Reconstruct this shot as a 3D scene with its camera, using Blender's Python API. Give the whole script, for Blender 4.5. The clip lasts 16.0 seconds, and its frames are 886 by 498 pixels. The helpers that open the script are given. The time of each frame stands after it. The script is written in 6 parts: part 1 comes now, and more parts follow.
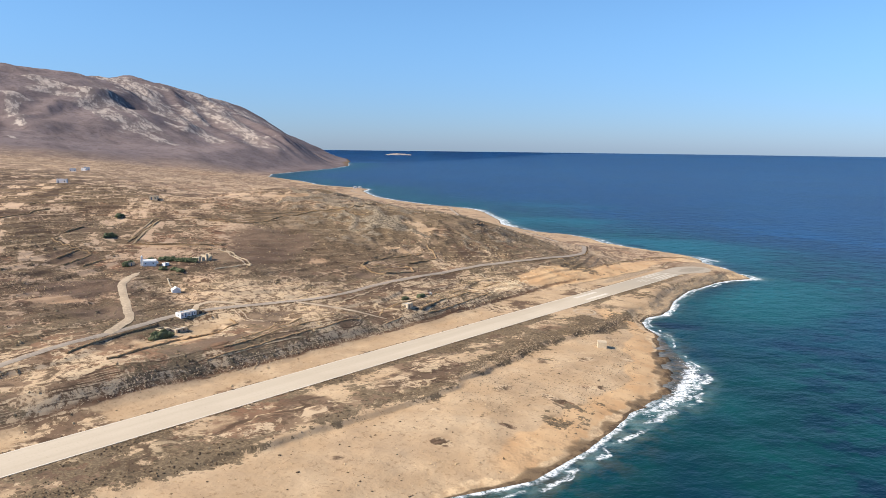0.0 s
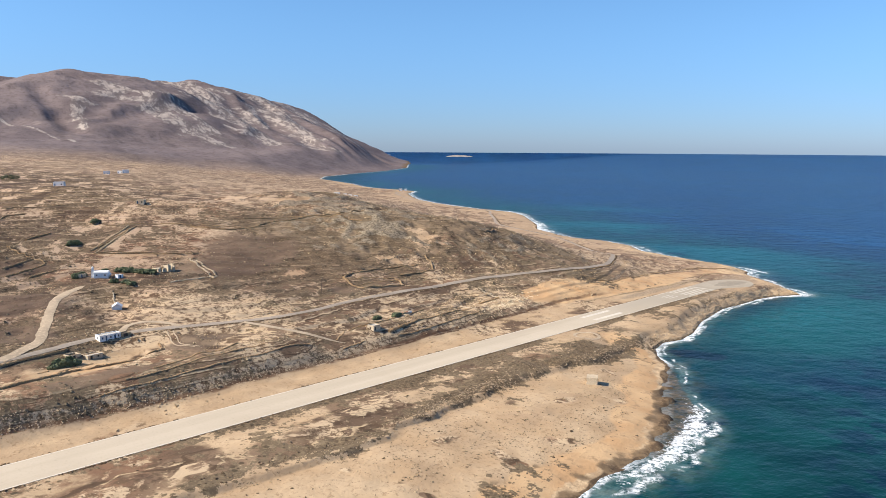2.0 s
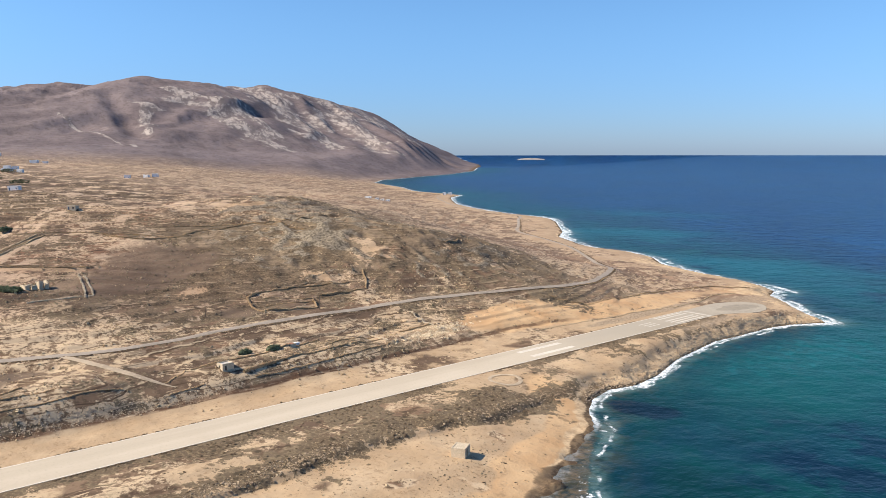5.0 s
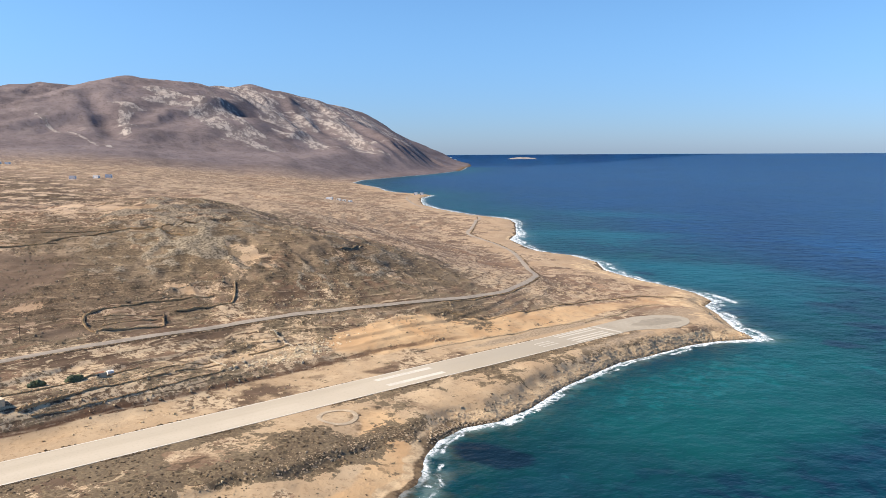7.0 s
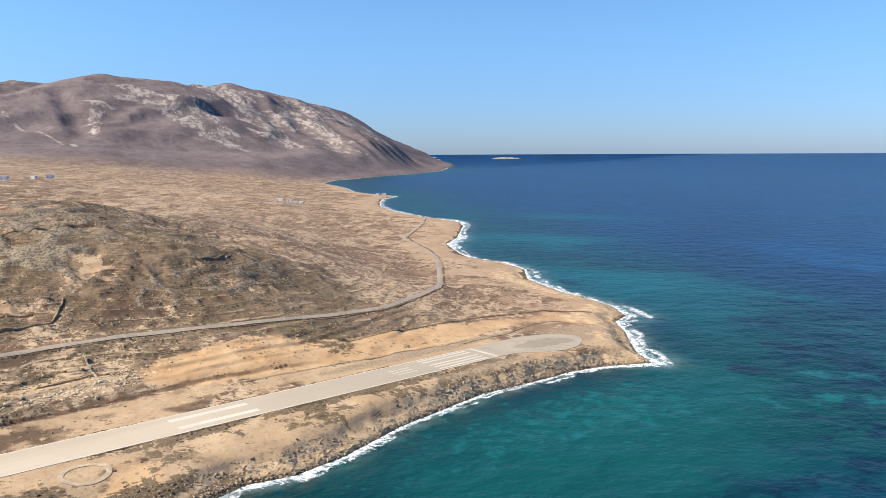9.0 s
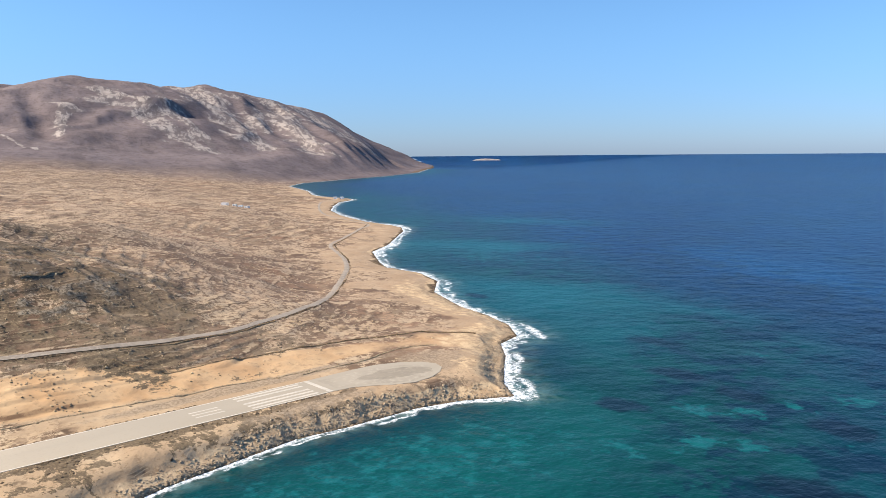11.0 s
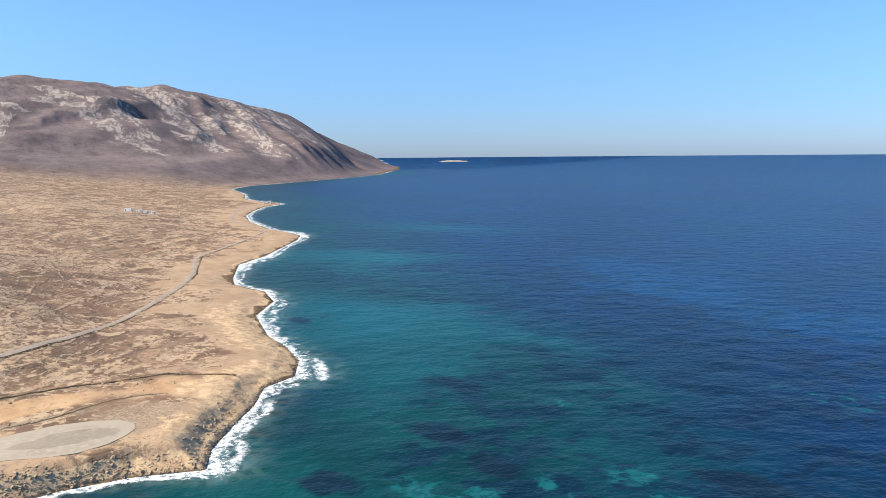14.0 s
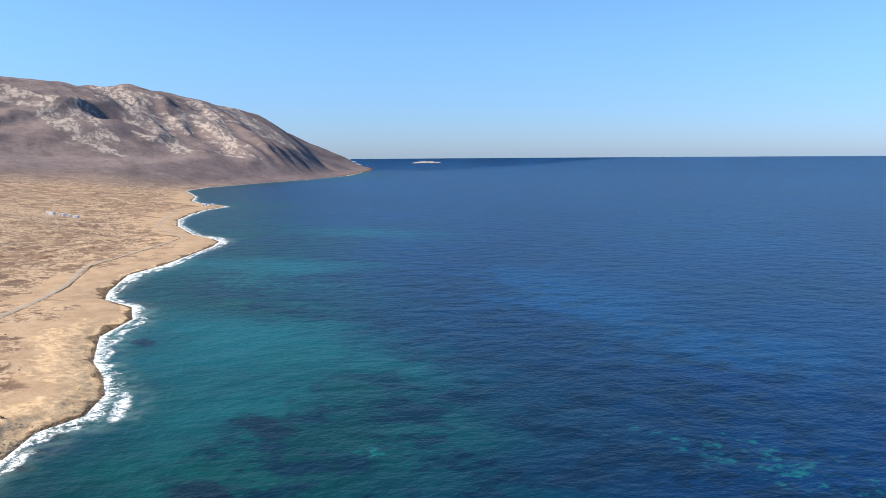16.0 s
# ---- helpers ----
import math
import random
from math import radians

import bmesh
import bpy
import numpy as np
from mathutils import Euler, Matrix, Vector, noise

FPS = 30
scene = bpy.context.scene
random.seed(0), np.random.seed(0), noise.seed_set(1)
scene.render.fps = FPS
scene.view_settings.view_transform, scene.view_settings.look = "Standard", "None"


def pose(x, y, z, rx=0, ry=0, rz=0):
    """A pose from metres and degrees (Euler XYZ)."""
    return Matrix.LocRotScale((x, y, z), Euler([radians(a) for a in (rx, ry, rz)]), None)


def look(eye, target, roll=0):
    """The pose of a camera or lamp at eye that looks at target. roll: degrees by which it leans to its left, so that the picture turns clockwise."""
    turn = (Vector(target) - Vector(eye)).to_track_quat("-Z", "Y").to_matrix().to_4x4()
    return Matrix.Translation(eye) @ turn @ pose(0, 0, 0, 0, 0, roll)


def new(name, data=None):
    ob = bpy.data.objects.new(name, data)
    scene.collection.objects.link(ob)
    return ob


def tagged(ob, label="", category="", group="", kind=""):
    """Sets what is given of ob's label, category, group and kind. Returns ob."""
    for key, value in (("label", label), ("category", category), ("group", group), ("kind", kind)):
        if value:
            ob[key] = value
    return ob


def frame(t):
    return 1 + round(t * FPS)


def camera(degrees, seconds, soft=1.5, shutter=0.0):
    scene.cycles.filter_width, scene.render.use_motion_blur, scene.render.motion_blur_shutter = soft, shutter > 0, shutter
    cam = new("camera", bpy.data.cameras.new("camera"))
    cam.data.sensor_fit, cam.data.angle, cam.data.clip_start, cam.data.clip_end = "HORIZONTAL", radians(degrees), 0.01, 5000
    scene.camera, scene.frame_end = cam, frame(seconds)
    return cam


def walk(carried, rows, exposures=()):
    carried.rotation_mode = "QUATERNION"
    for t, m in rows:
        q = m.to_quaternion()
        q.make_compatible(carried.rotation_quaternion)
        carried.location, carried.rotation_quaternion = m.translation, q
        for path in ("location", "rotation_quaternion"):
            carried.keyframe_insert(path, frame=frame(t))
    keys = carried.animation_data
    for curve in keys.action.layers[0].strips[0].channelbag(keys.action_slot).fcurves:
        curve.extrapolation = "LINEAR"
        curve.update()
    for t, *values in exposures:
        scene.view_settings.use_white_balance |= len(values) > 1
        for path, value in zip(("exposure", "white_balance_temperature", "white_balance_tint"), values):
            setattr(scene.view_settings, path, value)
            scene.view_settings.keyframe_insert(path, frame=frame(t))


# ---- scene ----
# ---- camera: seconds, eye in metres, yaw left of +y, pitch and lean in degrees ----
cam = camera(57.73, 16.0, soft=0.8)
ROWS = [
    (0.0, 5.77, 3.63, 88.36, 37.459, -7.311, 0.682),
    (0.5, 4.55, 20.53, 87.99, 37.401, -7.361, 0.710),
    (1.0, 3.76, 37.48, 87.53, 37.348, -7.277, 0.622),
    (1.5, 3.31, 54.49, 87.01, 38.976, -7.273, 0.454),
    (2.0, 3.10, 71.53, 86.45, 42.354, -7.216, 0.322),
    (2.5, 3.07, 88.61, 85.85, 45.163, -7.223, 0.274),
    (3.0, 3.17, 105.70, 85.24, 46.901, -7.150, 0.273),
    (3.5, 3.36, 122.81, 84.63, 47.726, -7.015, 0.034),
    (4.0, 3.61, 139.92, 84.02, 48.178, -6.947, 0.045),
    (6.5, 5.44, 225.04, 81.46, 48.443, -7.004, -0.192),
    (7.0, 5.97, 241.91, 81.09, 48.380, -6.978, -0.328),
    (7.5, 6.59, 258.71, 80.77, 48.241, -6.942, -0.317),
    (8.0, 7.33, 275.44, 80.51, 48.081, -6.927, -0.352),
    (8.5, 8.20, 292.09, 80.31, 47.982, -6.982, -0.267),
    (9.0, 9.22, 308.67, 80.17, 47.863, -6.986, -0.291),
    (11.5, 17.05, 390.44, 80.20, 47.000, -6.876, -0.570),
    (12.0, 19.15, 406.65, 80.32, 46.779, -6.870, -0.641),
    (12.5, 21.39, 422.83, 80.45, 46.538, -6.820, -0.588),
    (13.0, 23.75, 437.18, 80.67, 46.42, -6.795, -0.590),
    (13.5, 26.08, 455.25, 80.71, 46.126, -6.794, -0.546),
    (14.0, 28.41, 471.55, 80.82, 45.912, -6.811, -0.502),
    (14.5, 30.62, 487.94, 80.89, 45.629, -6.762, -0.268),
    (15.0, 32.61, 504.48, 80.90, 45.383, -6.854, -0.419),
    (15.5, 34.25, 521.20, 80.85, 45.054, -6.810, -0.192),
    (16.0, 35.41, 538.17, 80.71, 44.697, -6.749, -0.411),
]
walk(cam, [(t, pose(x, y, z, 0, 0, yaw) @ pose(0, 0, 0, 90 + pitch, 0, 0) @ pose(0, 0, 0, 0, 0, lean))
           for t, x, y, z, yaw, pitch, lean in ROWS],
     [(0.0, 0.84), (4.0, 0.84), (8.0, 0.90), (12.0, 0.95), (16.0, 1.02)])

# ---- light: clear late morning, sun low over the land ----
SUN_EL, SUN_AZ = 38.0, 143.0            # degrees up, and degrees left of +y
sun_way = Vector((-math.sin(radians(SUN_AZ)) * math.cos(radians(SUN_EL)), math.cos(radians(SUN_AZ)) * math.cos(radians(SUN_EL)), math.sin(radians(SUN_EL))))
lamp = bpy.data.lights.new("sun", "SUN")
lamp.energy, lamp.angle, lamp.color = 4.4, radians(0.5), (1.0, 0.91, 0.78)
sun = new("sun", lamp)
sun.matrix_world = look(sun_way * 1000, (0, 0, 0))
world = bpy.data.worlds.new("sky")
scene.world = world
world.use_nodes = True
wn, wl = world.node_tree.nodes, world.node_tree.links
sky = wn.new("ShaderNodeTexSky")
sky.sky_type, sky.sun_disc = "NISHITA", False
sky.sun_elevation, sky.sun_rotation = radians(SUN_EL), radians(-SUN_AZ)
sky.altitude, sky.air_density, sky.dust_density, sky.ozone_density = 300, 1.0, 0.3, 10.0
wn["Background"].inputs["Strength"].default_value = 0.085
tint = wn.new("ShaderNodeMix")
tint.data_type, tint.blend_type = "RGBA", "MULTIPLY"
tint.inputs[0].default_value = 1.0
# the air's grey-blue haze, thickest low over the sea
ways = wn.new("ShaderNodeTexCoord")
axes = wn.new("ShaderNodeSeparateXYZ")
low = wn.new("ShaderNodeMapRange")
low.interpolation_type = "SMOOTHERSTEP"
low.inputs[1].default_value, low.inputs[2].default_value = -0.05, 0.22
haze = wn.new("ShaderNodeMix")
haze.data_type = "RGBA"
haze.inputs[6].default_value, haze.inputs[7].default_value = (0.635, 0.72, 0.95, 1), (1.10, 1.13, 1.09, 1)
wl.new(ways.outputs["Generated"], axes.inputs[0])
wl.new(axes.outputs[2], low.inputs[0])
wl.new(low.outputs[0], haze.inputs[0])
wl.new(haze.outputs[2], tint.inputs[7])
wl.new(sky.outputs[0], tint.inputs[6])
wl.new(tint.outputs[2], wn["Background"].inputs["Color"])
scene.view_settings.exposure = 0.9

# ---- materials ----
class Mat:
    """A node material with short words for the nodes that are used again and again."""

    def __init__(self, name, rough=0.9, spec=0.3, metal=0.0):
        self.m = bpy.data.materials.new(name)
        self.m.use_nodes = True
        self.n, self.l = self.m.node_tree.nodes, self.m.node_tree.links
        self.b = self.n["Principled BSDF"]
        self.b.inputs["Roughness"].default_value = rough
        self.b.inputs["Specular IOR Level"].default_value = spec
        self.b.inputs["Metallic"].default_value = metal
        self.geo = self.n.new("ShaderNodeNewGeometry")

    def put(self, socket, v):
        if isinstance(v, bpy.types.NodeSocket):
            self.l.new(v, socket)
        elif v is not None:
            socket.default_value = v

    def place(self, scale=(1, 1, 1), turn=0.0):
        k = self.n.new("ShaderNodeMapping")
        self.l.new(self.geo.outputs["Position"], k.inputs["Vector"])
        k.vector_type = "TEXTURE"
        k.inputs["Scale"].default_value = tuple(1 / s for s in scale)
        k.inputs["Rotation"].default_value = (0, 0, radians(turn))
        return k.outputs[0]

    def noise(self, size, detail=4.0, rough=0.55, scale=(1, 1, 1), turn=0.0, out=0, warp=0.0):
        k = self.n.new("ShaderNodeTexNoise")
        self.put(k.inputs["Vector"], self.place(scale, turn))
        k.inputs["Scale"].default_value, k.inputs["Detail"].default_value, k.inputs["Roughness"].default_value = 1 / size, detail, rough
        k.inputs["Distortion"].default_value = warp
        return k.outputs[out]

    def cells(self, size, out="Distance", feature="F1", rand=1.0):
        k = self.n.new("ShaderNodeTexVoronoi")
        k.feature = feature
        self.put(k.inputs["Vector"], self.place())
        k.inputs["Scale"].default_value, k.inputs["Randomness"].default_value = 1 / size, rand
        return k.outputs[out]

    def attr(self, name):
        k = self.n.new("ShaderNodeAttribute")
        k.attribute_name = name
        return k.outputs["Fac"]

    def span(self, v, a, b, c=0.0, d=1.0):
        k = self.n.new("ShaderNodeMapRange")
        k.interpolation_type = "SMOOTHSTEP"
        self.put(k.inputs[0], v)
        for i, q in enumerate((a, b, c, d)):
            self.put(k.inputs[1 + i], q)
        return k.outputs[0]

    def math(self, op, a, b=None):
        k = self.n.new("ShaderNodeMath")
        k.operation = op
        self.put(k.inputs[0], a)
        self.put(k.inputs[1], b)
        return k.outputs[0]

    def mix(self, f, a, b, mode="MIX"):
        k = self.n.new("ShaderNodeMix")
        k.data_type, k.blend_type = "RGBA", mode
        self.put(k.inputs[0], f)
        self.put(k.inputs[6], a)
        self.put(k.inputs[7], b)
        return k.outputs[2]

    def bump(self, v, depth, strength=1.0, after=None):
        k = self.n.new("ShaderNodeBump")
        k.inputs["Distance"].default_value, k.inputs["Strength"].default_value = depth, strength
        self.put(k.inputs["Height"], v)
        if after is not None:
            self.l.new(after, k.inputs["Normal"])
        return k.outputs[0]

    def island(self):
        return self.geo.outputs["Random Per Island"]

    def done(self, colour, normal=None, rough=None):
        self.put(self.b.inputs["Base Color"], colour)
        self.put(self.b.inputs["Normal"], normal)
        self.put(self.b.inputs["Roughness"], rough)
        return self.m


def plain(name, colour, rough=0.85, size=2.0, vary=0.35, spec=0.3, depth=0.03):
    """A weathered surface of one colour: blotches and fine grain."""
    m = Mat(name, rough, spec)
    big, fine = m.noise(size * 4, 5), m.noise(size * 0.4, 4)
    dark = tuple(c * (1 - vary) for c in colour[:3]) + (1,)
    light = tuple(min(1, c * (1 + vary * 0.6)) for c in colour[:3]) + (1,)
    c = m.mix(m.span(big, 0.3, 0.7), dark, colour)
    c = m.mix(m.span(fine, 0.45, 0.75), c, light)
    return m.done(c, m.bump(fine, depth))


def land_material():
    m = Mat("land", 0.95, 0.12)
    sand, scrub, red, rock, peak, wet, bare = (m.attr(k) for k in ("sand", "scrub", "red", "rock", "peak", "wet", "bare"))
    stony = m.attr("stony")
    n60, n14, n4, n1 = m.noise(60, 5), m.noise(14, 5, 0.6), m.noise(3.5, 5, 0.65), m.noise(0.9, 3, 0.6)
    # bare soil, with darker and paler fields
    soil = m.mix(m.span(n60, 0.35, 0.65), (0.150, 0.101, 0.068, 1), (0.232, 0.162, 0.108, 1))
    soil = m.mix(m.math("MULTIPLY", m.span(m.noise(46, 7, 0.72), 0.49, 0.55), 0.85), soil, (0.112, 0.076, 0.053, 1))
    soil = m.mix(m.math("MULTIPLY", m.span(m.noise(30, 8, 0.72, (1, 0.5, 1), 45), 0.54, 0.565), 0.9), soil, (0.49, 0.37, 0.245, 1))
    soil = m.mix(m.math("MULTIPLY", m.span(m.noise(95, 4, 0.6), 0.52, 0.62), 0.6), soil, (0.245, 0.140, 0.086, 1))
    soil = m.mix(m.span(n4, 0.48, 0.60, 0, 0.75), soil, (0.098, 0.068, 0.044, 1))
    # dry growth along the old field edges, which follow the contours
    parts = m.n.new("ShaderNodeSeparateXYZ")
    m.l.new(m.geo.outputs["Position"], parts.inputs[0])
    level = m.math("ADD", m.math("MULTIPLY", parts.outputs[2], 0.85), m.math("MULTIPLY", m.noise(38, 3), 3.0))
    line = m.span(m.math("ABSOLUTE", m.math("SUBTRACT", m.math("FRACT", level), 0.5)), 0.05, 0.13, 1, 0)
    lined = m.attr("lined")
    line = m.math("MULTIPLY", m.math("MULTIPLY", line, lined), m.span(m.noise(22, 4), 0.41, 0.52))
    c = m.mix(m.math("MULTIPLY", line, 0.85), soil, (0.075, 0.05, 0.032, 1))
    # thin pale ledges of rock between them, and stony ground
    ledge = m.math("ADD", m.math("MULTIPLY", parts.outputs[2], 1.9), m.math("MULTIPLY", m.noise(17, 4, 0.6), 3.2))
    ledge = m.span(m.math("ABSOLUTE", m.math("SUBTRACT", m.math("FRACT", ledge), 0.5)), 0.05, 0.14, 1, 0)
    ledge = m.math("MULTIPLY", m.math("MULTIPLY", ledge, lined), m.span(m.noise(13, 5, 0.65), 0.50, 0.58))
    c = m.mix(m.math("MULTIPLY", ledge, 0.8), c, (0.50, 0.385, 0.245, 1))
    # wider old terrace steps, farther apart: pale broken edges, shade painted at their foot
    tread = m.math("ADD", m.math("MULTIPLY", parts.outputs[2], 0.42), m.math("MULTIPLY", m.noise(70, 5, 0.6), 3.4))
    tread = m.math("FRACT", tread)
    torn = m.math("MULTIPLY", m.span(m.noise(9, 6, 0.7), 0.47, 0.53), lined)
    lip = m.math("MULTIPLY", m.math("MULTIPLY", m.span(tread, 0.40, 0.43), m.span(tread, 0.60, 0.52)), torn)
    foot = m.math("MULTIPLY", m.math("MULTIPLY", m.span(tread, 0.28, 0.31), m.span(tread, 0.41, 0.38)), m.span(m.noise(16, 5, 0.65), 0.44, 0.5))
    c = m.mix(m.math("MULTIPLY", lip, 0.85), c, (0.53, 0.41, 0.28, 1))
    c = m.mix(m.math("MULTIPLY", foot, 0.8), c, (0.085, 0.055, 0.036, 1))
    # stone-faced banks of the terraces, with growth along them
    bank, faced = m.attr("bank"), m.noise(11, 6, 0.72)
    c = m.mix(m.math("MULTIPLY", m.math("MULTIPLY", bank, m.span(faced, 0.47, 0.53)), 0.9), c, (0.50, 0.385, 0.265, 1))
    c = m.mix(m.math("MULTIPLY", m.math("MULTIPLY", bank, m.span(faced, 0.49, 0.43)), 0.6), c, (0.105, 0.070, 0.046, 1))
    n2 = m.noise(1.7, 5, 0.72)
    rubble = m.mix(m.span(m.math("ADD", m.math("MULTIPLY", n2, 0.5), m.math("MULTIPLY", n4, 0.5)), 0.44, 0.52), (0.135, 0.09, 0.058, 1), (0.52, 0.405, 0.275, 1))
    broken = m.math("ADD", m.noise(24, 7, 0.72), m.math("MULTIPLY", stony, 0.19))
    broken = m.math("SUBTRACT", broken, m.math("MULTIPLY", m.span(scrub, 0.4, 0.75), 0.06))
    c = m.mix(m.math("MULTIPLY", m.span(broken, 0.52, 0.56), 0.9), c, rubble)
    pale = m.mix(m.span(n14, 0.35, 0.7), (0.385, 0.278, 0.174, 1), (0.475, 0.363, 0.242, 1))
    pale = m.mix(m.span(n4, 0.52, 0.75, 0, 0.5), pale, (0.29, 0.195, 0.11, 1))
    pale = m.mix(m.span(m.noise(26, 6, 0.65), 0.5, 0.62, 0, 0.55), pale, (0.36, 0.262, 0.170, 1))
    pale = m.mix(m.span(m.noise(1.6, 5, 0.75), 0.55, 0.62, 0, 0.6), pale, (0.24, 0.165, 0.10, 1))
    c = m.mix(m.span(m.math("ADD", sand, m.math("MULTIPLY", m.math("SUBTRACT", n14, 0.5), 0.9)), 0.42, 0.58), c, pale)
    earth = m.mix(m.span(n14, 0.35, 0.65), (0.46, 0.295, 0.160, 1), (0.52, 0.365, 0.215, 1))
    earth = m.mix(m.span(n4, 0.52, 0.68, 0, 0.6), earth, (0.27, 0.178, 0.105, 1))
    c = m.mix(m.span(m.math("ADD", red, m.math("MULTIPLY", m.math("SUBTRACT", n14, 0.5), 0.8)), 0.4, 0.62), c, earth)
    # low scrub in patches
    tuft = m.mix(m.span(n14, 0.35, 0.65), (0.108, 0.079, 0.052, 1), (0.150, 0.114, 0.076, 1))
    tuft = m.mix(m.span(n1, 0.45, 0.7), tuft, (0.22, 0.17, 0.106, 1))
    north = m.span(m.math("ADD", parts.outputs[1], m.math("MULTIPLY", m.math("SUBTRACT", n60, 0.5), 160)), 470, 600)
    tuft = m.mix(m.math("MULTIPLY", north, 0.8), tuft, m.mix(n1, (0.19, 0.145, 0.098, 1), (0.27, 0.208, 0.143, 1)))
    grain = m.math("ADD", m.math("MULTIPLY", m.math("SUBTRACT", n4, 0.5), 1.9), m.math("MULTIPLY", m.math("SUBTRACT", n1, 0.5), 0.8))
    grain = m.math("ADD", grain, m.math("MULTIPLY", m.math("SUBTRACT", m.noise(9, 5, 0.65), 0.5), 1.5))
    c = m.mix(m.span(m.math("ADD", scrub, grain), 0.47, 0.56), c, tuft)
    # ledges and terrace edges stand out of the scrub too
    seam = m.math("MAXIMUM", m.math("MULTIPLY", ledge, m.span(n4, 0.42, 0.5)), lip)
    seam = m.math("MULTIPLY", seam, m.span(m.math("ADD", sand, red), 0.5, 0.2))
    c = m.mix(m.math("MULTIPLY", seam, 0.6), c, (0.46, 0.36, 0.24, 1))
    # the painted shade under the terrace edges, repeated over the scrub
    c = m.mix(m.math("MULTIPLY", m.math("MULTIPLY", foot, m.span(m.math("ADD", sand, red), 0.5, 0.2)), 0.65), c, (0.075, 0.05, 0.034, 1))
    # dark red-brown strip along the foot of the cut bank
    c = m.mix(m.math("MULTIPLY", m.attr("cut_foot"), m.span(n4, 0.36, 0.5, 0.3, 0.75)), c, (0.150, 0.082, 0.049, 1))
    # dark single shrubs, bare rock along the far ledges, and the grey crags of the hill
    shrubs = m.math("ADD", m.cells(2.7), m.math("MULTIPLY", m.math("SUBTRACT", m.noise(7, 4, 0.65), 0.5), 1.1))
    shrubs = m.math("MULTIPLY", m.span(shrubs, 0.30, 0.20), m.span(m.math("ADD", scrub, m.math("MULTIPLY", m.math("SUBTRACT", n14, 0.5), 0.8)), 0.18, 0.5))
    c = m.mix(m.math("MULTIPLY", shrubs, m.span(north, 0, 1, 0.75, 0.3)), c, (0.058, 0.046, 0.030, 1))
    ledgy = m.attr("ledgy")
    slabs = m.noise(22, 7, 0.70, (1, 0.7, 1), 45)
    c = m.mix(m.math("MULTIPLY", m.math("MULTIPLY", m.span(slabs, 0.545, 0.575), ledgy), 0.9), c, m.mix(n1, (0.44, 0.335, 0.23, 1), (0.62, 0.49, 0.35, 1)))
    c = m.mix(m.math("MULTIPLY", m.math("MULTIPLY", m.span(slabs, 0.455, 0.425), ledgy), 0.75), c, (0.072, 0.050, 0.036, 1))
    crag = m.math("ADD", m.attr("crag"), m.math("MULTIPLY", m.math("SUBTRACT", m.noise(3.0, 6, 0.75), 0.5), 1.5))
    c = m.mix(m.span(crag, 0.42, 0.62), c, m.mix(m.span(m.noise(1.3, 5, 0.75), 0.42, 0.56), (0.105, 0.086, 0.061, 1), (0.285, 0.240, 0.178, 1)))
    # grey gravel thrown round the turning pad
    gravel = m.mix(m.span(m.noise(1.1, 5, 0.75), 0.4, 0.62), (0.205, 0.160, 0.112, 1), (0.36, 0.288, 0.21, 1))
    c = m.mix(m.math("MULTIPLY", m.span(m.math("ADD", m.attr("gravel"), m.math("MULTIPLY", m.math("SUBTRACT", n4, 0.5), 0.7)), 0.35, 0.65), 0.8), c, gravel)
    # fields grown over with low brown scrub, and the darker soil of the southern slopes
    smoothed = m.mix(m.span(n14, 0.35, 0.65), (0.128, 0.094, 0.069, 1), (0.172, 0.125, 0.090, 1))
    smoothed = m.mix(m.span(n1, 0.5, 0.7, 0, 0.6), smoothed, (0.105, 0.078, 0.055, 1))
    smoothed = m.mix(m.span(n4, 0.55, 0.7, 0, 0.5), smoothed, (0.235, 0.175, 0.122, 1))
    brown = m.span(m.math("ADD", m.attr("brown"), m.math("MULTIPLY", m.math("SUBTRACT", n14, 0.5), 0.9)), 0.38, 0.62)
    c = m.mix(m.math("MULTIPLY", brown, 0.82), c, smoothed)
    c = m.mix(m.attr("umber"), c, m.mix(1.0, c, (0.80, 0.75, 0.77, 1), "MULTIPLY"))
    c = m.mix(m.math("MULTIPLY", north, 0.27), c, (0.292, 0.202, 0.152, 1))
    stone = m.mix(m.span(n4, 0.35, 0.6), (0.40, 0.285, 0.175, 1), (0.57, 0.43, 0.275, 1))
    stone = m.mix(m.span(n1, 0.5, 0.7, 0, 0.5), stone, (0.25, 0.17, 0.10, 1))
    c = m.mix(m.span(m.math("ADD", rock, m.math("MULTIPLY", m.math("SUBTRACT", n4, 0.5), 0.9)), 0.4, 0.65), c, stone)
    # low heath on the mountain, distance haze mixed into its purple-grey, with slanting beds of pale limestone and dark
    # gullies beside them
    big, mid = m.noise(260, 6, 0.6), m.noise(50, 6, 0.7)
    hazy_heath = m.mix(m.span(big, 0.35, 0.65), (0.138, 0.111, 0.115, 1), (0.190, 0.156, 0.160, 1))
    hazy_heath = m.mix(m.math("MULTIPLY", m.span(m.noise(17, 6, 0.75), 0.50, 0.57), 0.5), hazy_heath, (0.095, 0.075, 0.074, 1))
    hazy_heath = m.mix(m.span(mid, 0.5, 0.72), hazy_heath, (0.215, 0.178, 0.172, 1))
    beds, gully = m.noise(75, 5, 0.6, (0.13, 1, 0.2), -20), m.noise(60, 5, 0.55, (0.14, 1, 0.2), -18)
    chips = m.noise(20, 7, 0.75, (0.35, 1, 0.5), -22)
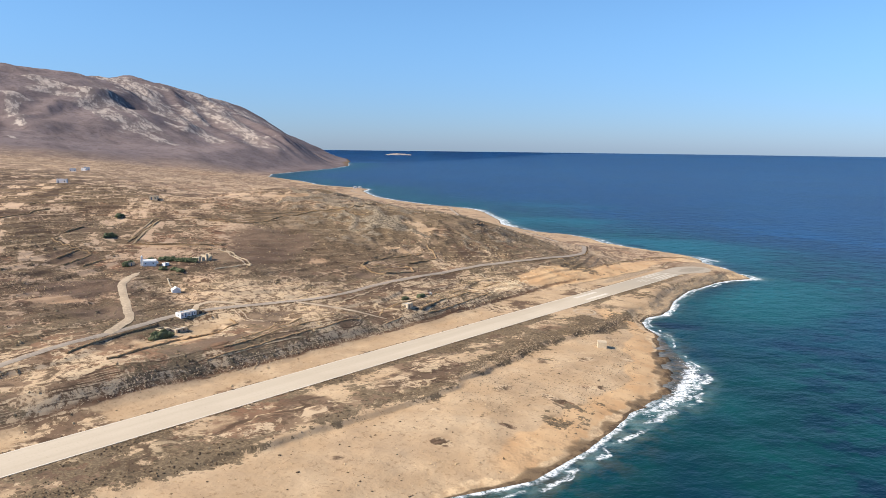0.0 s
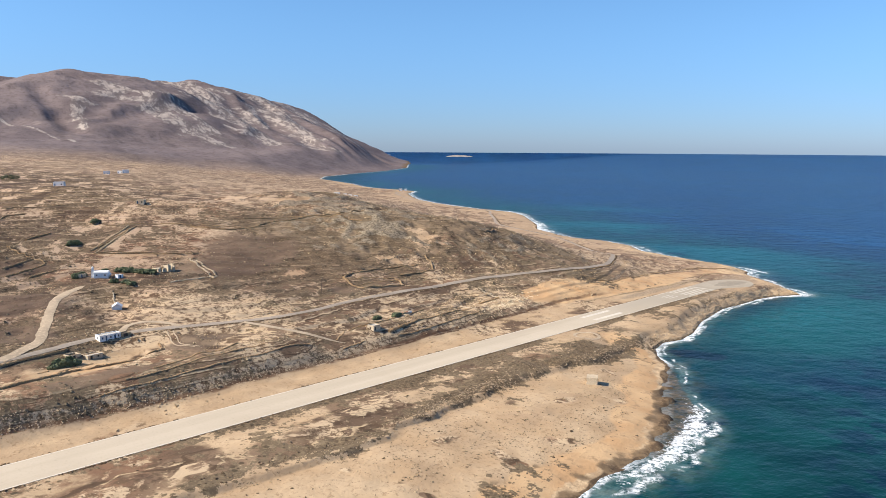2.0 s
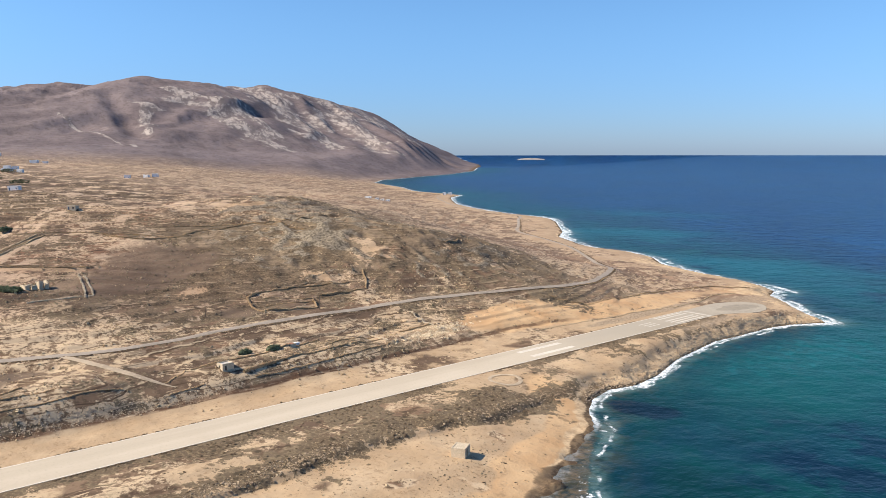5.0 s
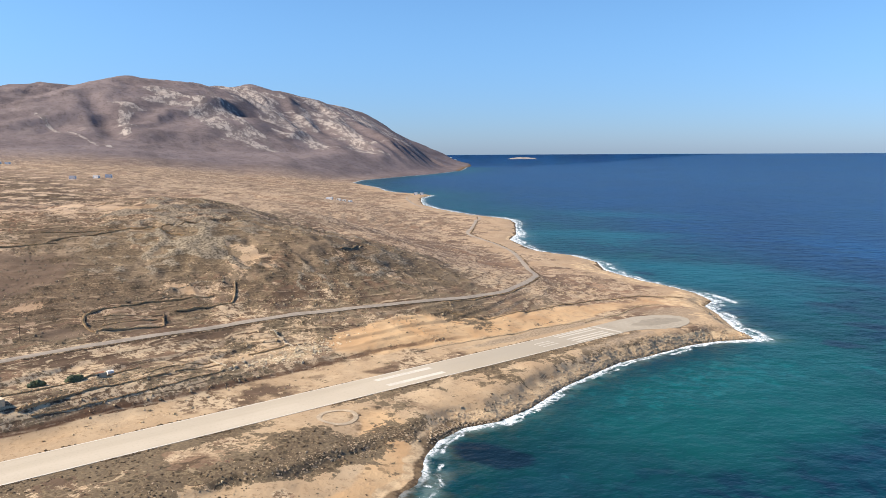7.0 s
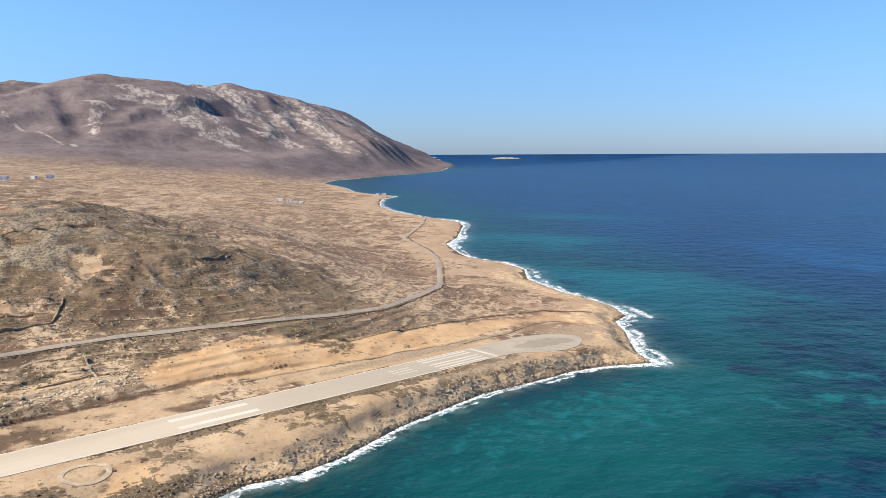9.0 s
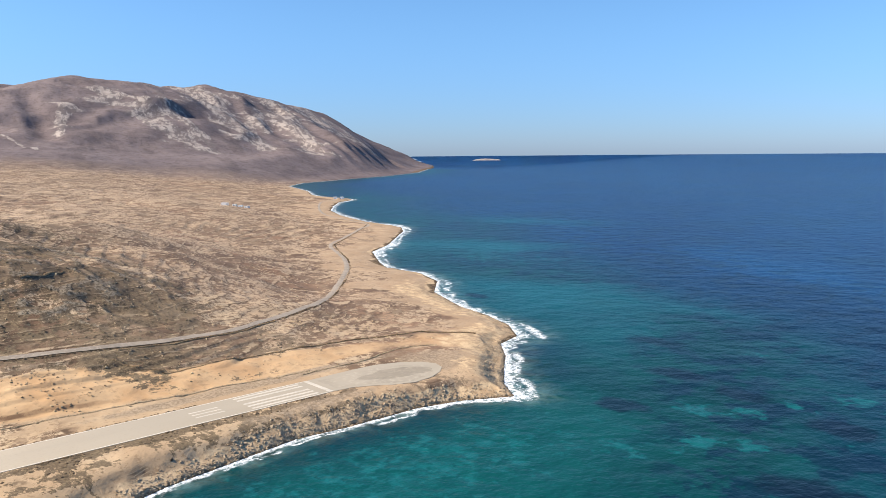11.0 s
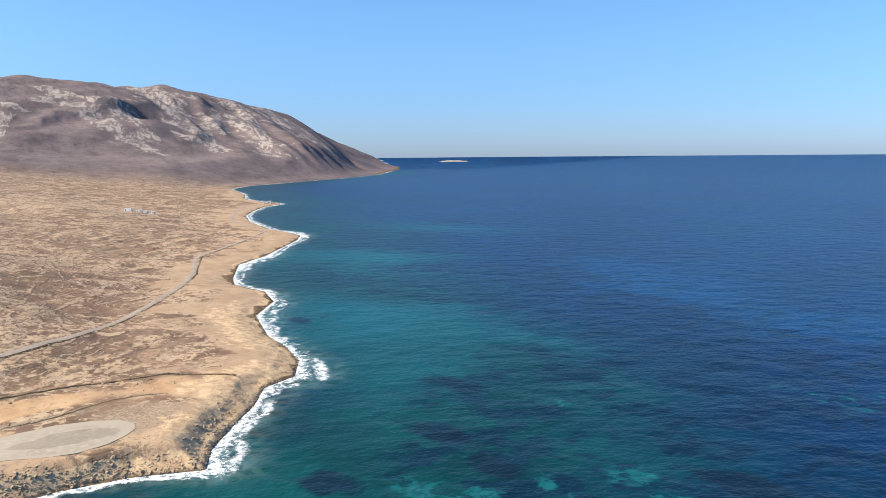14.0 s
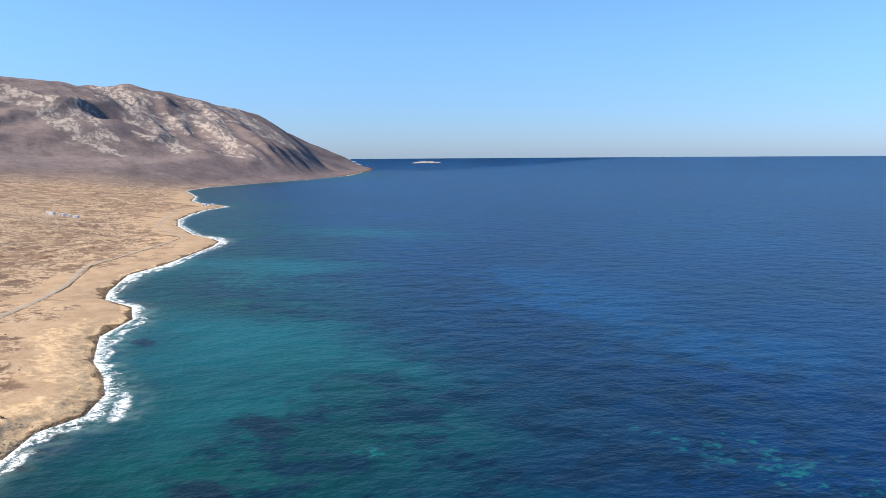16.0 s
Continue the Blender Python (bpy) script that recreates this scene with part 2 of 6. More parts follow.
    lime = m.mix(m.span(mid, 0.38, 0.54), (0.21, 0.178, 0.172, 1), (0.385, 0.34, 0.312, 1))
    lime = m.mix(m.span(chips, 0.47, 0.54, 0, 0.85), lime, (0.13, 0.108, 0.11, 1))
    hazy_heath = m.mix(m.math("MULTIPLY", m.span(gully, 0.56, 0.64), m.span(parts.outputs[1], 2150, 2500, 0.28, 0.0)), hazy_heath, (0.075, 0.058, 0.056, 1))
    hazy_heath = m.mix(m.span(m.math("ADD", m.math("MULTIPLY", bare, 0.3), m.math("ADD", m.math("ADD", m.math("MULTIPLY", beds, 0.4), m.math("MULTIPLY", mid, 0.35)), m.math("MULTIPLY", chips, 0.45))), 0.665, 0.715), hazy_heath, lime)
    c = m.mix(m.span(peak, 0.025, 0.11), c, hazy_heath)
    damp = m.mix(m.span(n4, 0.4, 0.62), (0.092, 0.064, 0.042, 1), (0.205, 0.145, 0.088, 1))
    c = m.mix(m.span(m.math("ADD", wet, m.math("MULTIPLY", m.math("SUBTRACT", n4, 0.5), 0.8)), 0.35, 0.75), c, damp)
    c = m.mix(1.0, c, (1.05, 0.995, 0.92, 1), "MULTIPLY")
    rise = m.math("ADD", m.math("MULTIPLY", n4, 0.7), m.math("MULTIPLY", n1, 0.18))
    rise = m.math("ADD", rise, m.math("MULTIPLY", m.math("MULTIPLY", m.math("ADD", beds, mid), m.math("MULTIPLY", peak, m.span(parts.outputs[1], 2250, 2600, 1, 0.15))), 15))
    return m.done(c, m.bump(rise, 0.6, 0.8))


def sea_material():
    m = Mat("sea", 0.2, 0.055)
    shore = m.attr("shore")
    n200, n40, n12 = m.noise(240, 4, 0.6, (1, 0.6, 1), 30), m.noise(42, 5, 0.6), m.noise(9, 5, 0.65)
    deep = m.mix(m.span(n200, 0.35, 0.7), (0.0021, 0.0195, 0.072, 1), (0.0028, 0.034, 0.100, 1))
    teal = m.mix(m.span(n40, 0.35, 0.7), (0.0024, 0.029, 0.032, 1), (0.0036, 0.054, 0.051, 1))
    bright = m.attr("bright")
    glow = m.span(m.math("ADD", bright, m.math("MULTIPLY", m.math("SUBTRACT", m.noise(50, 5, 0.6), 0.5), 0.9)), 0.22, 1.05)
    weed = (0.0028, 0.013, 0.032, 1)
    shallow = m.math("ADD", shore, m.math("MULTIPLY", m.math("SUBTRACT", n200, 0.5), 150))
    c = m.mix(m.span(shallow, 50, 185), teal, deep)
    n90 = m.noise(85, 5, 0.65, (1, 0.5, 1), 30)
    c = m.mix(m.math("MULTIPLY", m.span(n90, 0.46, 0.62), m.span(bright, 0.2, 0.8, 0.6, 0.1)), c, (0.0035, 0.021, 0.052, 1))
    parts = m.n.new("ShaderNodeSeparateXYZ")
    m.l.new(m.geo.outputs["Position"], parts.inputs[0])
    c = m.mix(glow, c, m.mix(m.span(parts.outputs[1], 570, 700), (0.0034, 0.068, 0.066, 1), (0.004, 0.084, 0.102, 1)))
    c = m.mix(m.math("MULTIPLY", m.attr("azure"), 0.35), c, (0.0045, 0.072, 0.19, 1))
    sandy = m.attr("sandy")
    clear = m.span(m.math("ADD", sandy, m.math("MULTIPLY", m.math("SUBTRACT", m.noise(6, 6, 0.72), 0.5), 3.6)), 0.45, 0.95)
    c = m.mix(m.math("MULTIPLY", clear, 0.72), c, (0.009, 0.118, 0.122, 1))
    patch = m.math("MULTIPLY", m.math("MULTIPLY", m.span(m.noise(17, 7, 0.72), 0.49, 0.56), m.span(shore, 30, 60)), m.math("MULTIPLY", m.span(bright, 0.35, 0.85, 1, 0.12), m.math("SUBTRACT", 1, clear)))
    c = m.mix(m.math("MULTIPLY", m.math("MULTIPLY", patch, m.span(shallow, 330, 190)), 0.75), c, weed)
    flat = m.span(m.math("ADD", m.attr("reef"), m.math("MULTIPLY", m.math("SUBTRACT", n12, 0.5), 1.3)), 0.35, 0.7)
    c = m.mix(m.math("MULTIPLY", flat, 0.85), c, m.mix(m.span(m.noise(4, 6, 0.75), 0.4, 0.6), (0.040, 0.038, 0.026, 1), (0.155, 0.108, 0.062, 1)))
    reef = m.math("MULTIPLY", m.math("MULTIPLY", m.span(n12, 0.42, 0.62), m.span(shore, 24, 2)), m.span(bright, 0.1, 0.6, 1, 0.15))
    c = m.mix(m.math("MULTIPLY", reef, 0.8), c, (0.055, 0.055, 0.038, 1))
    meadow = m.span(m.math("ADD", m.attr("meadow"), m.math("MULTIPLY", m.math("SUBTRACT", m.noise(8, 5, 0.65), 0.5), 1.2)), 0.4, 0.75)
    c = m.mix(m.math("MULTIPLY", meadow, 0.85), c, (0.004, 0.012, 0.024, 1))
    foam = m.attr("foam")
    torn = m.noise(2.6, 5, 0.7, warp=1.0)
    # water milky with air inside the surf, the torn lace of old foam, breaking crests, and the wash along the edge
    surf = m.attr("surf")
    beyond = m.attr("beyond")
    inside = m.math("MULTIPLY", m.span(m.math("DIVIDE", beyond, surf), 1.9, 0.3), m.math("MULTIPLY", m.span(beyond, -5, -0.5), m.span(m.attr("reef"), 0.1, 0.7, 1, 0.2)))
    c = m.mix(m.math("MULTIPLY", m.math("MULTIPLY", inside, m.span(m.noise(7, 5, 0.6), 0.35, 0.65)), 0.42), c, (0.20, 0.30, 0.28, 1))
    fine = m.noise(0.9, 4, 0.7)
    lace = m.span(m.math("ADD", m.math("ADD", m.math("MULTIPLY", foam, 0.78), m.math("MULTIPLY", m.math("SUBTRACT", torn, 0.5), 2.0)), m.math("MULTIPLY", m.math("SUBTRACT", fine, 0.5), 1.0)), 0.45, 0.88)
    lace = m.math("MULTIPLY", lace, m.span(foam, 0.02, 0.3))
    swing = m.math("ADD", beyond, m.math("MULTIPLY", m.math("SUBTRACT", m.noise(19, 4, 0.6), 0.5), 13))
    crest = m.span(m.math("ABSOLUTE", m.math("SUBTRACT", m.math("DIVIDE", swing, surf), 0.6)), 0.05, 0.24, 1, 0)
    crest = m.math("MULTIPLY", crest, m.span(m.noise(13, 3), 0.44, 0.54))
    wash = m.span(m.math("ADD", shore, m.math("MULTIPLY", m.math("SUBTRACT", m.noise(4.5, 4, 0.65), 0.5), 5.0)), 2.6, 0.9)
    wash = m.math("MULTIPLY", wash, m.span(m.noise(16, 3), 0.34, 0.48, 0.35, 1))
    wash = m.math("MULTIPLY", wash, m.span(m.attr("reef"), 0.1, 0.6, 1, 0.15))
    white = m.math("MAXIMUM", m.math("MAXIMUM", lace, m.math("MULTIPLY", crest, m.span(m.math("ADD", torn, m.math("MULTIPLY", m.math("SUBTRACT", fine, 0.5), 0.6)), 0.36, 0.6))), m.math("MULTIPLY", wash, m.span(m.math("ADD", torn, m.math("MULTIPLY", m.math("SUBTRACT", fine, 0.5), 0.6)), 0.34, 0.58)))
    c = m.mix(white, c, (0.80, 0.82, 0.82, 1))
    w1, w2 = m.noise(13, 4, 0.58, (1, 0.7, 1), -35), m.noise(3.2, 3, 0.6, (1, 0.6, 1), -20)
    waves = m.math("ADD", m.math("MULTIPLY", w1, 0.85), m.math("MULTIPLY", w2, 0.15))
    return m.done(c, m.bump(waves, 2.3, 1.0), m.mix(white, (0.3, 0.3, 0.3, 1), (0.9, 0.9, 0.9, 1)))


def runway_material():
    m = Mat("runway_asphalt", 0.92, 0.25)
    along = m.noise(14, 5, 0.6, (1, 0.05, 1), -1)
    spots, fine = m.noise(30, 5), m.noise(0.8, 4)
    c = m.mix(m.span(along, 0.35, 0.7), (0.44, 0.362, 0.262, 1), (0.53, 0.442, 0.328, 1))
    c = m.mix(m.span(spots, 0.45, 0.75, 0, 0.5), c, (0.43, 0.35, 0.252, 1))
    parts = m.n.new("ShaderNodeSeparateXYZ")
    m.l.new(m.geo.outputs["Position"], parts.inputs[0])
    old = m.span(m.math("ADD", parts.outputs[1], m.math("MULTIPLY", m.math("SUBTRACT", along, 0.5), 120)), 395, 480)
    c = m.mix(m.math("MULTIPLY", old, 0.75), c, (0.335, 0.285, 0.215, 1))
    c = m.mix(m.span(fine, 0.5, 0.8, 0, 0.3), c, (0.30, 0.25, 0.19, 1))
    return m.done(c, m.bump(fine, 0.01))


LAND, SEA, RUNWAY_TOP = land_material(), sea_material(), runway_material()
ROAD_TOP = plain("road_surface", (0.345, 0.28, 0.212, 1), 0.92, 3.0, 0.25)
DIRT = plain("dirt_track", (0.475, 0.362, 0.242, 1), 0.95, 3.0, 0.25)
WORN_PAINT = plain("faded_paint", (0.56, 0.49, 0.39, 1), 0.85, 1.6, 0.16, depth=0.005)
PAINT = plain("road_paint", (0.64, 0.565, 0.455, 1), 0.85, 2.0, 0.15, depth=0.005)
WORN_TOP = plain("worn_asphalt", (0.295, 0.245, 0.18, 1), 0.92, 4.0, 0.22, depth=0.01)
PAD_TOP = plain("pad_asphalt", (0.375, 0.315, 0.235, 1), 0.92, 4.0, 0.22, depth=0.01)
# ---- lie of the land ----
COAST_NEAR = [(-150, -400), (-130, -150), (-119, 40), (-110, 159), (-99, 181), (-98, 210), (-100, 232), (-102, 247), (-101, 276), (-111, 304),
              (-125, 330), (-136, 350), (-141, 364), (-151, 374), (-158, 385), (-161, 398), (-158, 410), (-160, 426), (-168, 452), (-174, 492),
              (-172, 509), (-171, 535), (-167, 550), (-158, 566), (-170, 574), (-184, 589), (-196, 603), (-211, 616), (-216, 632), (-234, 646),
              (-257, 655), (-281, 661), (-324, 681), (-352, 709), (-384, 723), (-417, 722), (-444, 736), (-500, 773)]
COAST_FAR = [(-528, 812), (-612, 900), (-645, 926), (-677, 936), (-725, 942), (-833, 981), (-920, 1026), (-990, 1080), (-1060, 1140), (-1098, 1196), (-1120, 1208),
             (-1235, 1222), (-1300, 1248), (-1430, 1325), (-1690, 1440), (-1830, 1570), (-1900, 1690), (-1990, 1840), (-2130, 2100), (-2400, 2480),
             (-2800, 2890), (-3060, 3170), (-3150, 3270), (-3225, 3285), (-3380, 3370), (-3600, 3420), (-4600, 3500), (-7000, 3500)]
COAST = np.array(COAST_NEAR + COAST_FAR, float)


def smooth(a, b, v):
    u = np.clip((v - a) / (b - a), 0, 1)
    return u * u * (3 - 2 * u)


def to_line(x, y, line):
    """Distance from points to a polyline, which side they lie on (1: left of its way), and how far along it the nearest place is."""
    line = np.asarray(line, float)
    best, side, along, run = np.full(np.shape(x), 1e18), np.zeros(np.shape(x)), np.zeros(np.shape(x)), 0.0
    for (ax, ay), (bx, by) in zip(line[:-1], line[1:]):
        dx, dy = bx - ax, by - ay
        n = dx * dx + dy * dy
        u = np.clip(((x - ax) * dx + (y - ay) * dy) / n, 0, 1)
        d = (x - ax - u * dx) ** 2 + (y - ay - u * dy) ** 2
        near = d < best
        cross = np.sign(dx * (y - ay) - dy * (x - ax))
        best, side, along = np.where(near, d, best), np.where(near, cross, side), np.where(near, run + u * math.sqrt(n), along)
        run += math.sqrt(n)
    return np.sqrt(best), side, along


def inland(x, y):
    """Metres from the shore: above 0 on land."""
    d, side, _ = to_line(x, y, COAST)
    return d * side


def bump(x, y, cx, cy, wide, long, turn=0.0):
    c, s = math.cos(math.radians(turn)), math.sin(math.radians(turn))
    u, v = (x - cx) * c + (y - cy) * s, -(x - cx) * s + (y - cy) * c
    return np.exp(-(u / wide) ** 2 - (v / long) ** 2)


def hashed(i, j, seed):
    h = (i * 374761393 + j * 668265263 + seed * 1442695041) & 0xFFFFFFFF
    h = ((h ^ (h >> 13)) * 1274126177) & 0xFFFFFFFF
    return ((h ^ (h >> 16)) & 0xFFFF) / 65535.0


def value_noise(x, y, size, seed=0):
    """Smooth noise from -1 to 1, with lumps of about that size."""
    u, v = x / size, y / size
    i, j = np.floor(u).astype(np.int64), np.floor(v).astype(np.int64)
    fu, fv = u - i, v - j
    fu, fv = fu * fu * (3 - 2 * fu), fv * fv * (3 - 2 * fv)
    a = hashed(i, j, seed) * (1 - fu) + hashed(i + 1, j, seed) * fu
    b = hashed(i, j + 1, seed) * (1 - fu) + hashed(i + 1, j + 1, seed) * fu
    return (a * (1 - fv) + b * fv) * 2 - 1


def layered(x, y, size, layers, seed=0, fade=0.5):
    total, weight = 0, 1.0
    for k in range(layers):
        # each layer is turned, so that the lattice does not show
        c, s = math.cos(0.7 * k + 0.3), math.sin(0.7 * k + 0.3)
        total = total + weight * value_noise(c * x - s * y, s * x + c * y, size / 2 ** k, seed + k)
        weight *= fade
    return total


ROAD = [(-225, -60), (-250, 60), (-265, 119), (-276, 160), (-281, 180), (-285, 196), (-284.5, 209), (-280, 225.5), (-273, 246), (-269.5, 268), (-271, 290), (-274.5, 305), (-277.5, 322), (-279, 340), (-280, 362), (-280, 385),
        (-276.7, 406), (-271, 430), (-264, 456), (-260.5, 485), (-262, 505), (-266, 525), (-275.6, 546), (-291, 574), (-309, 594), (-351, 631.6), (-380, 657), (-414.5, 685.3), (-460, 716), (-498, 737), (-547, 765), (-590, 812), (-639, 864), (-690, 912), (-840, 960), (-1040, 1090), (-1085, 1150)]
TRACK = [(-277, 163.5), (-283, 172), (-290, 180.5), (-305, 188.5), (-318, 195.3), (-331, 202), (-340.3, 207.6), (-349, 216), (-355.4, 226.2)]
LOOP = [(-285, 208), (-291, 214), (-291.5, 221), (-287, 226), (-279, 230)]
BRANCH = [(-270.2, 252), (-255, 259), (-241.3, 266), (-232.9, 273.5)]
RUNWAY = [(-205.0, 40.0), (-197.5, 515.0)]
RUNWAY_HALF = 8.0
CREST = [(-4500, 700), (-4100, 950), (-3790, 1133), (-3590, 1330), (-3560, 1412), (-3420, 1505), (-3360, 1660), (-3435, 1860), (-3434, 2080), (-3445, 2345),
         (-3480, 2622), (-3500, 2790), (-3520, 2967), (-3430, 3078), (-3345, 3205), (-3270, 3265), (-3175, 3250)]
CREST_WIDE = [1350, 1300, 1150, 1000, 930, 860, 820, 800, 800, 720, 620, 540, 470, 420, 320, 220, 150]
CREST_HEIGHTS = [300, 310, 347, 374, 349, 392, 383, 370, 390, 352, 316, 287, 205, 136, 73, 44, 28]
CREST_SHAPE = [1.55] * 9 + [1.5, 1.4, 1.3, 1.2, 1.15, 1.1, 1.0, 1.0]


# beds of bare limestone that slant down the mountain: their line, and half width
BEDS = [([(-3240, 2353), (-2960, 2230), (-2688, 2112), (-2349, 1987)], 42), ([(-3316, 1964), (-2991, 1930), (-2716, 1883), (-2393, 1798)], 48),
        ([(-2900, 1440), (-2792, 1566), (-2556, 1527), (-2312, 1559)], 40), ([(-3023, 2127), (-2711, 1992)], 16), ([(-3278, 2472), (-3050, 2440), (-2850, 2420)], 26),
        ([(-3300, 2640), (-3050, 2610), (-2633, 2454)], 20), ([(-3400, 2600), (-3035, 2493), (-2820, 2460), (-2700, 2480)], 30), ([(-3035, 1479), (-2920, 1486)], 34), ([(-2870, 1254), (-2825, 1314), (-2594, 1181)], 9),
        ([(-2900, 1650), (-2635, 1640), (-2400, 1600)], 24), ([(-2830, 1290), (-2690, 1235), (-2541, 1190), (-2470, 1160)], 12), ([(-2800, 1000), (-2717, 1006), (-2463, 1021), (-2216, 1027)], 8),
        ([(-3060, 1480), (-2960, 1530), (-2850, 1580), (-2732, 1510), (-2549, 1503)], 22)]


def limestone(x, y):
    """How far a place belongs to one of the bare beds."""
    ragged = 1 + 0.6 * layered(x, y, 60, 3, 131)
    best = np.zeros(np.shape(x))
    for line, wide in BEDS:
        best = np.maximum(best, smooth(2.1, 0.0, to_line(x, y, line)[0] / wide * ragged))
    return best


# knolls and hollows of the low land: place, half widths, height
HILLS = [(-338, 465, 60, 70, 17), (-470, 540, 90, 110, 11), (-520, 320, 130, 120, 16), (-300, 215, 90, 70, -2), (-385, 235, 45, 45, -6),
         (-325, 462, 26, 34, 3.2), (-385, 408, 55, 55, 9.3), (-475, 450, 75, 60, 15.7), (-520, 555, 50, 50, 10), (-290, 200, 40, 45, -1.2), (-268, 190, 11, 26, -2.8), (-234, 270, 12, 14, -3.2),
         (-475, 275, 40, 30, -4), (-640, 340, 90, 90, 9), (-255, 480, 30, 60, 3.5), (-300, 582, 40, 40, 3), (-900, 800, 140, 70, 9.5), (-1080, 590, 180, 130, 7.7),
         (-327, 226, 13, 13, -4.0), (-311, 219, 11, 11, -2.6), (-365, 250, 35, 30, 2.6), (-460, 365, 50, 40, 3.2), (-940, 895, 120, 45, 1.4), (-390, 560, 40, 30, 3)]


# foot of the bank where the runway strip was cut into the slope
CUT = [(-229, 60), (-229, 146), (-227, 170), (-226, 200), (-225.3, 240), (-225.5, 300), (-225.8, 336), (-228, 358), (-230, 385), (-231, 405), (-230, 428), (-227, 455), (-222, 480)]


def above_cut(x, y):
    """Metres from the bank's foot, uphill above 0, and how far along the strip the bank stands."""
    return np.interp(y, [p[1] for p in CUT], [p[0] for p in CUT]) - x, smooth(90, 130, y) * smooth(470, 440, y)


def flat_land(x, y, d):
    """The low land between shore and mountain, before roads and walls."""
    north = smooth(560, 720, y + 0.15 * (x + 300))
    up = np.maximum(d, 0)
    beach = smooth(392, 362, y)
    # a broken rock face with fallen blocks at its foot and a rounded brow
    cut = np.maximum(up + (0.9 * layered(x, y, 11, 3, 45) - 0.6 * (1 - 2 * np.abs(value_noise(x, y, 5, 47)))) * smooth(0.5, 4, up) * smooth(10, 5, up), 0)
    cliff = 0.18 * smooth(-0.5, 1.6, up) + 0.42 * np.clip((cut - 0.8) / 7.5, 0, 1) + 0.40 * smooth(2, 14, cut)
    shelf = 5.2 * (cliff * (1 - beach) + beach * (1 - np.exp(-up / 22))) * (1 - north) + north * 2.7 * (1 - np.exp(-up / 12))
    far = np.maximum(d - 70, 0)
    slope = (7 * (1 - np.exp(-far / 150)) + 62 * (1 - np.exp(-far / 700))) * (1 - 0.5 * smooth(520, 800, y + 0.3 * (x + 400)))
    hills = sum(high * bump(x, y, cx, cy, wide, long) for cx, cy, wide, long, high in HILLS)
    edge = np.interp(y, [0, 125, 180, 215, 258, 300, 340, 372], [-180, -166, -158, -155, -161, -164, -158, -164])
    scarp = 1.5 * smooth(1.6, -1.6, x - edge + 1.5 * value_noise(x, y, 9, 121)) * smooth(90, 150, y) * smooth(385, 350, y)
    return shelf + slope + hills + scarp * smooth(90, 130, -x)


GULLY = [(-2990, 1225), (-2850, 1205), (-2721, 1180), (-2560, 1146), (-2440, 1112)]


def mountain(x, y):
    """Height of the ridge, how far a place belongs to it (0 to 1), and its slanting beds of rock."""
    d, lee, along = to_line(x, y, CREST)
    steps = np.cumsum([0.0] + [math.dist(a, b) for a, b in zip(CREST[:-1], CREST[1:])])
    # the place along the crest, blended over its bends
    total, weight = 0, 0
    for k in range(len(CREST) - 1):
        far, _, part_way = to_line(x, y, CREST[k:k + 2])
        w = np.exp(-np.clip(far - d, 0, 3000) / 90)
        total, weight = total + w * (steps[k] + part_way), weight + w
    along = total / weight
    d = d * np.where(lee > 0, 1 + 1.2 * smooth(steps[8], steps[11], along), 1)
    top = np.interp(along, steps, CREST_HEIGHTS)
    wide = np.interp(along, steps, CREST_WIDE)
    warp = 60 * layered(x, y, 260, 4, 11)
    slant = along + 0.35 * d + 0.6 * warp
    spur = value_noise(slant, d * 0.16, 210, 5) + 0.5 * value_noise(slant + 40, d * 0.2, 100, 6)
    spur2 = 1 - np.abs(value_noise(slant, d * 0.22, 75, 7)) * 2
    face = np.exp(-(d / wide) ** np.interp(along, steps, CREST_SHAPE))
    tail = smooth(steps[8], steps[11], along)
    face = face * (1 - tail) + np.maximum(1 - d / (1.6 * wide), 0) ** 1.1 * tail
    mid = 4 * face * (1 - face) * (1 - 0.92 * smooth(steps[9], steps[11], along))
    more = mid * top * (0.085 * spur + 0.028 * spur2) + face * layered(x, y, 90, 4, 21) * 0.02 * top * (1 - 0.8 * tail)
    more = more + 3.5 * limestone(x, y) * face - 34 * bump(x, y, -2800, 1740, 55, 90, -20) - 15 * np.exp(-(to_line(x, y, GULLY)[0] / (38 + 12 * layered(x, y, 120, 2, 133))) ** 2) + 24 * bump(x, y, -2850, 1660, 50, 110, -20)
    beds = spur * 0.6 + spur2 * 0.5 + 0.5 * layered(x, y, 400, 3, 25)
    return top + more / np.maximum(face, 0.05), face, beds


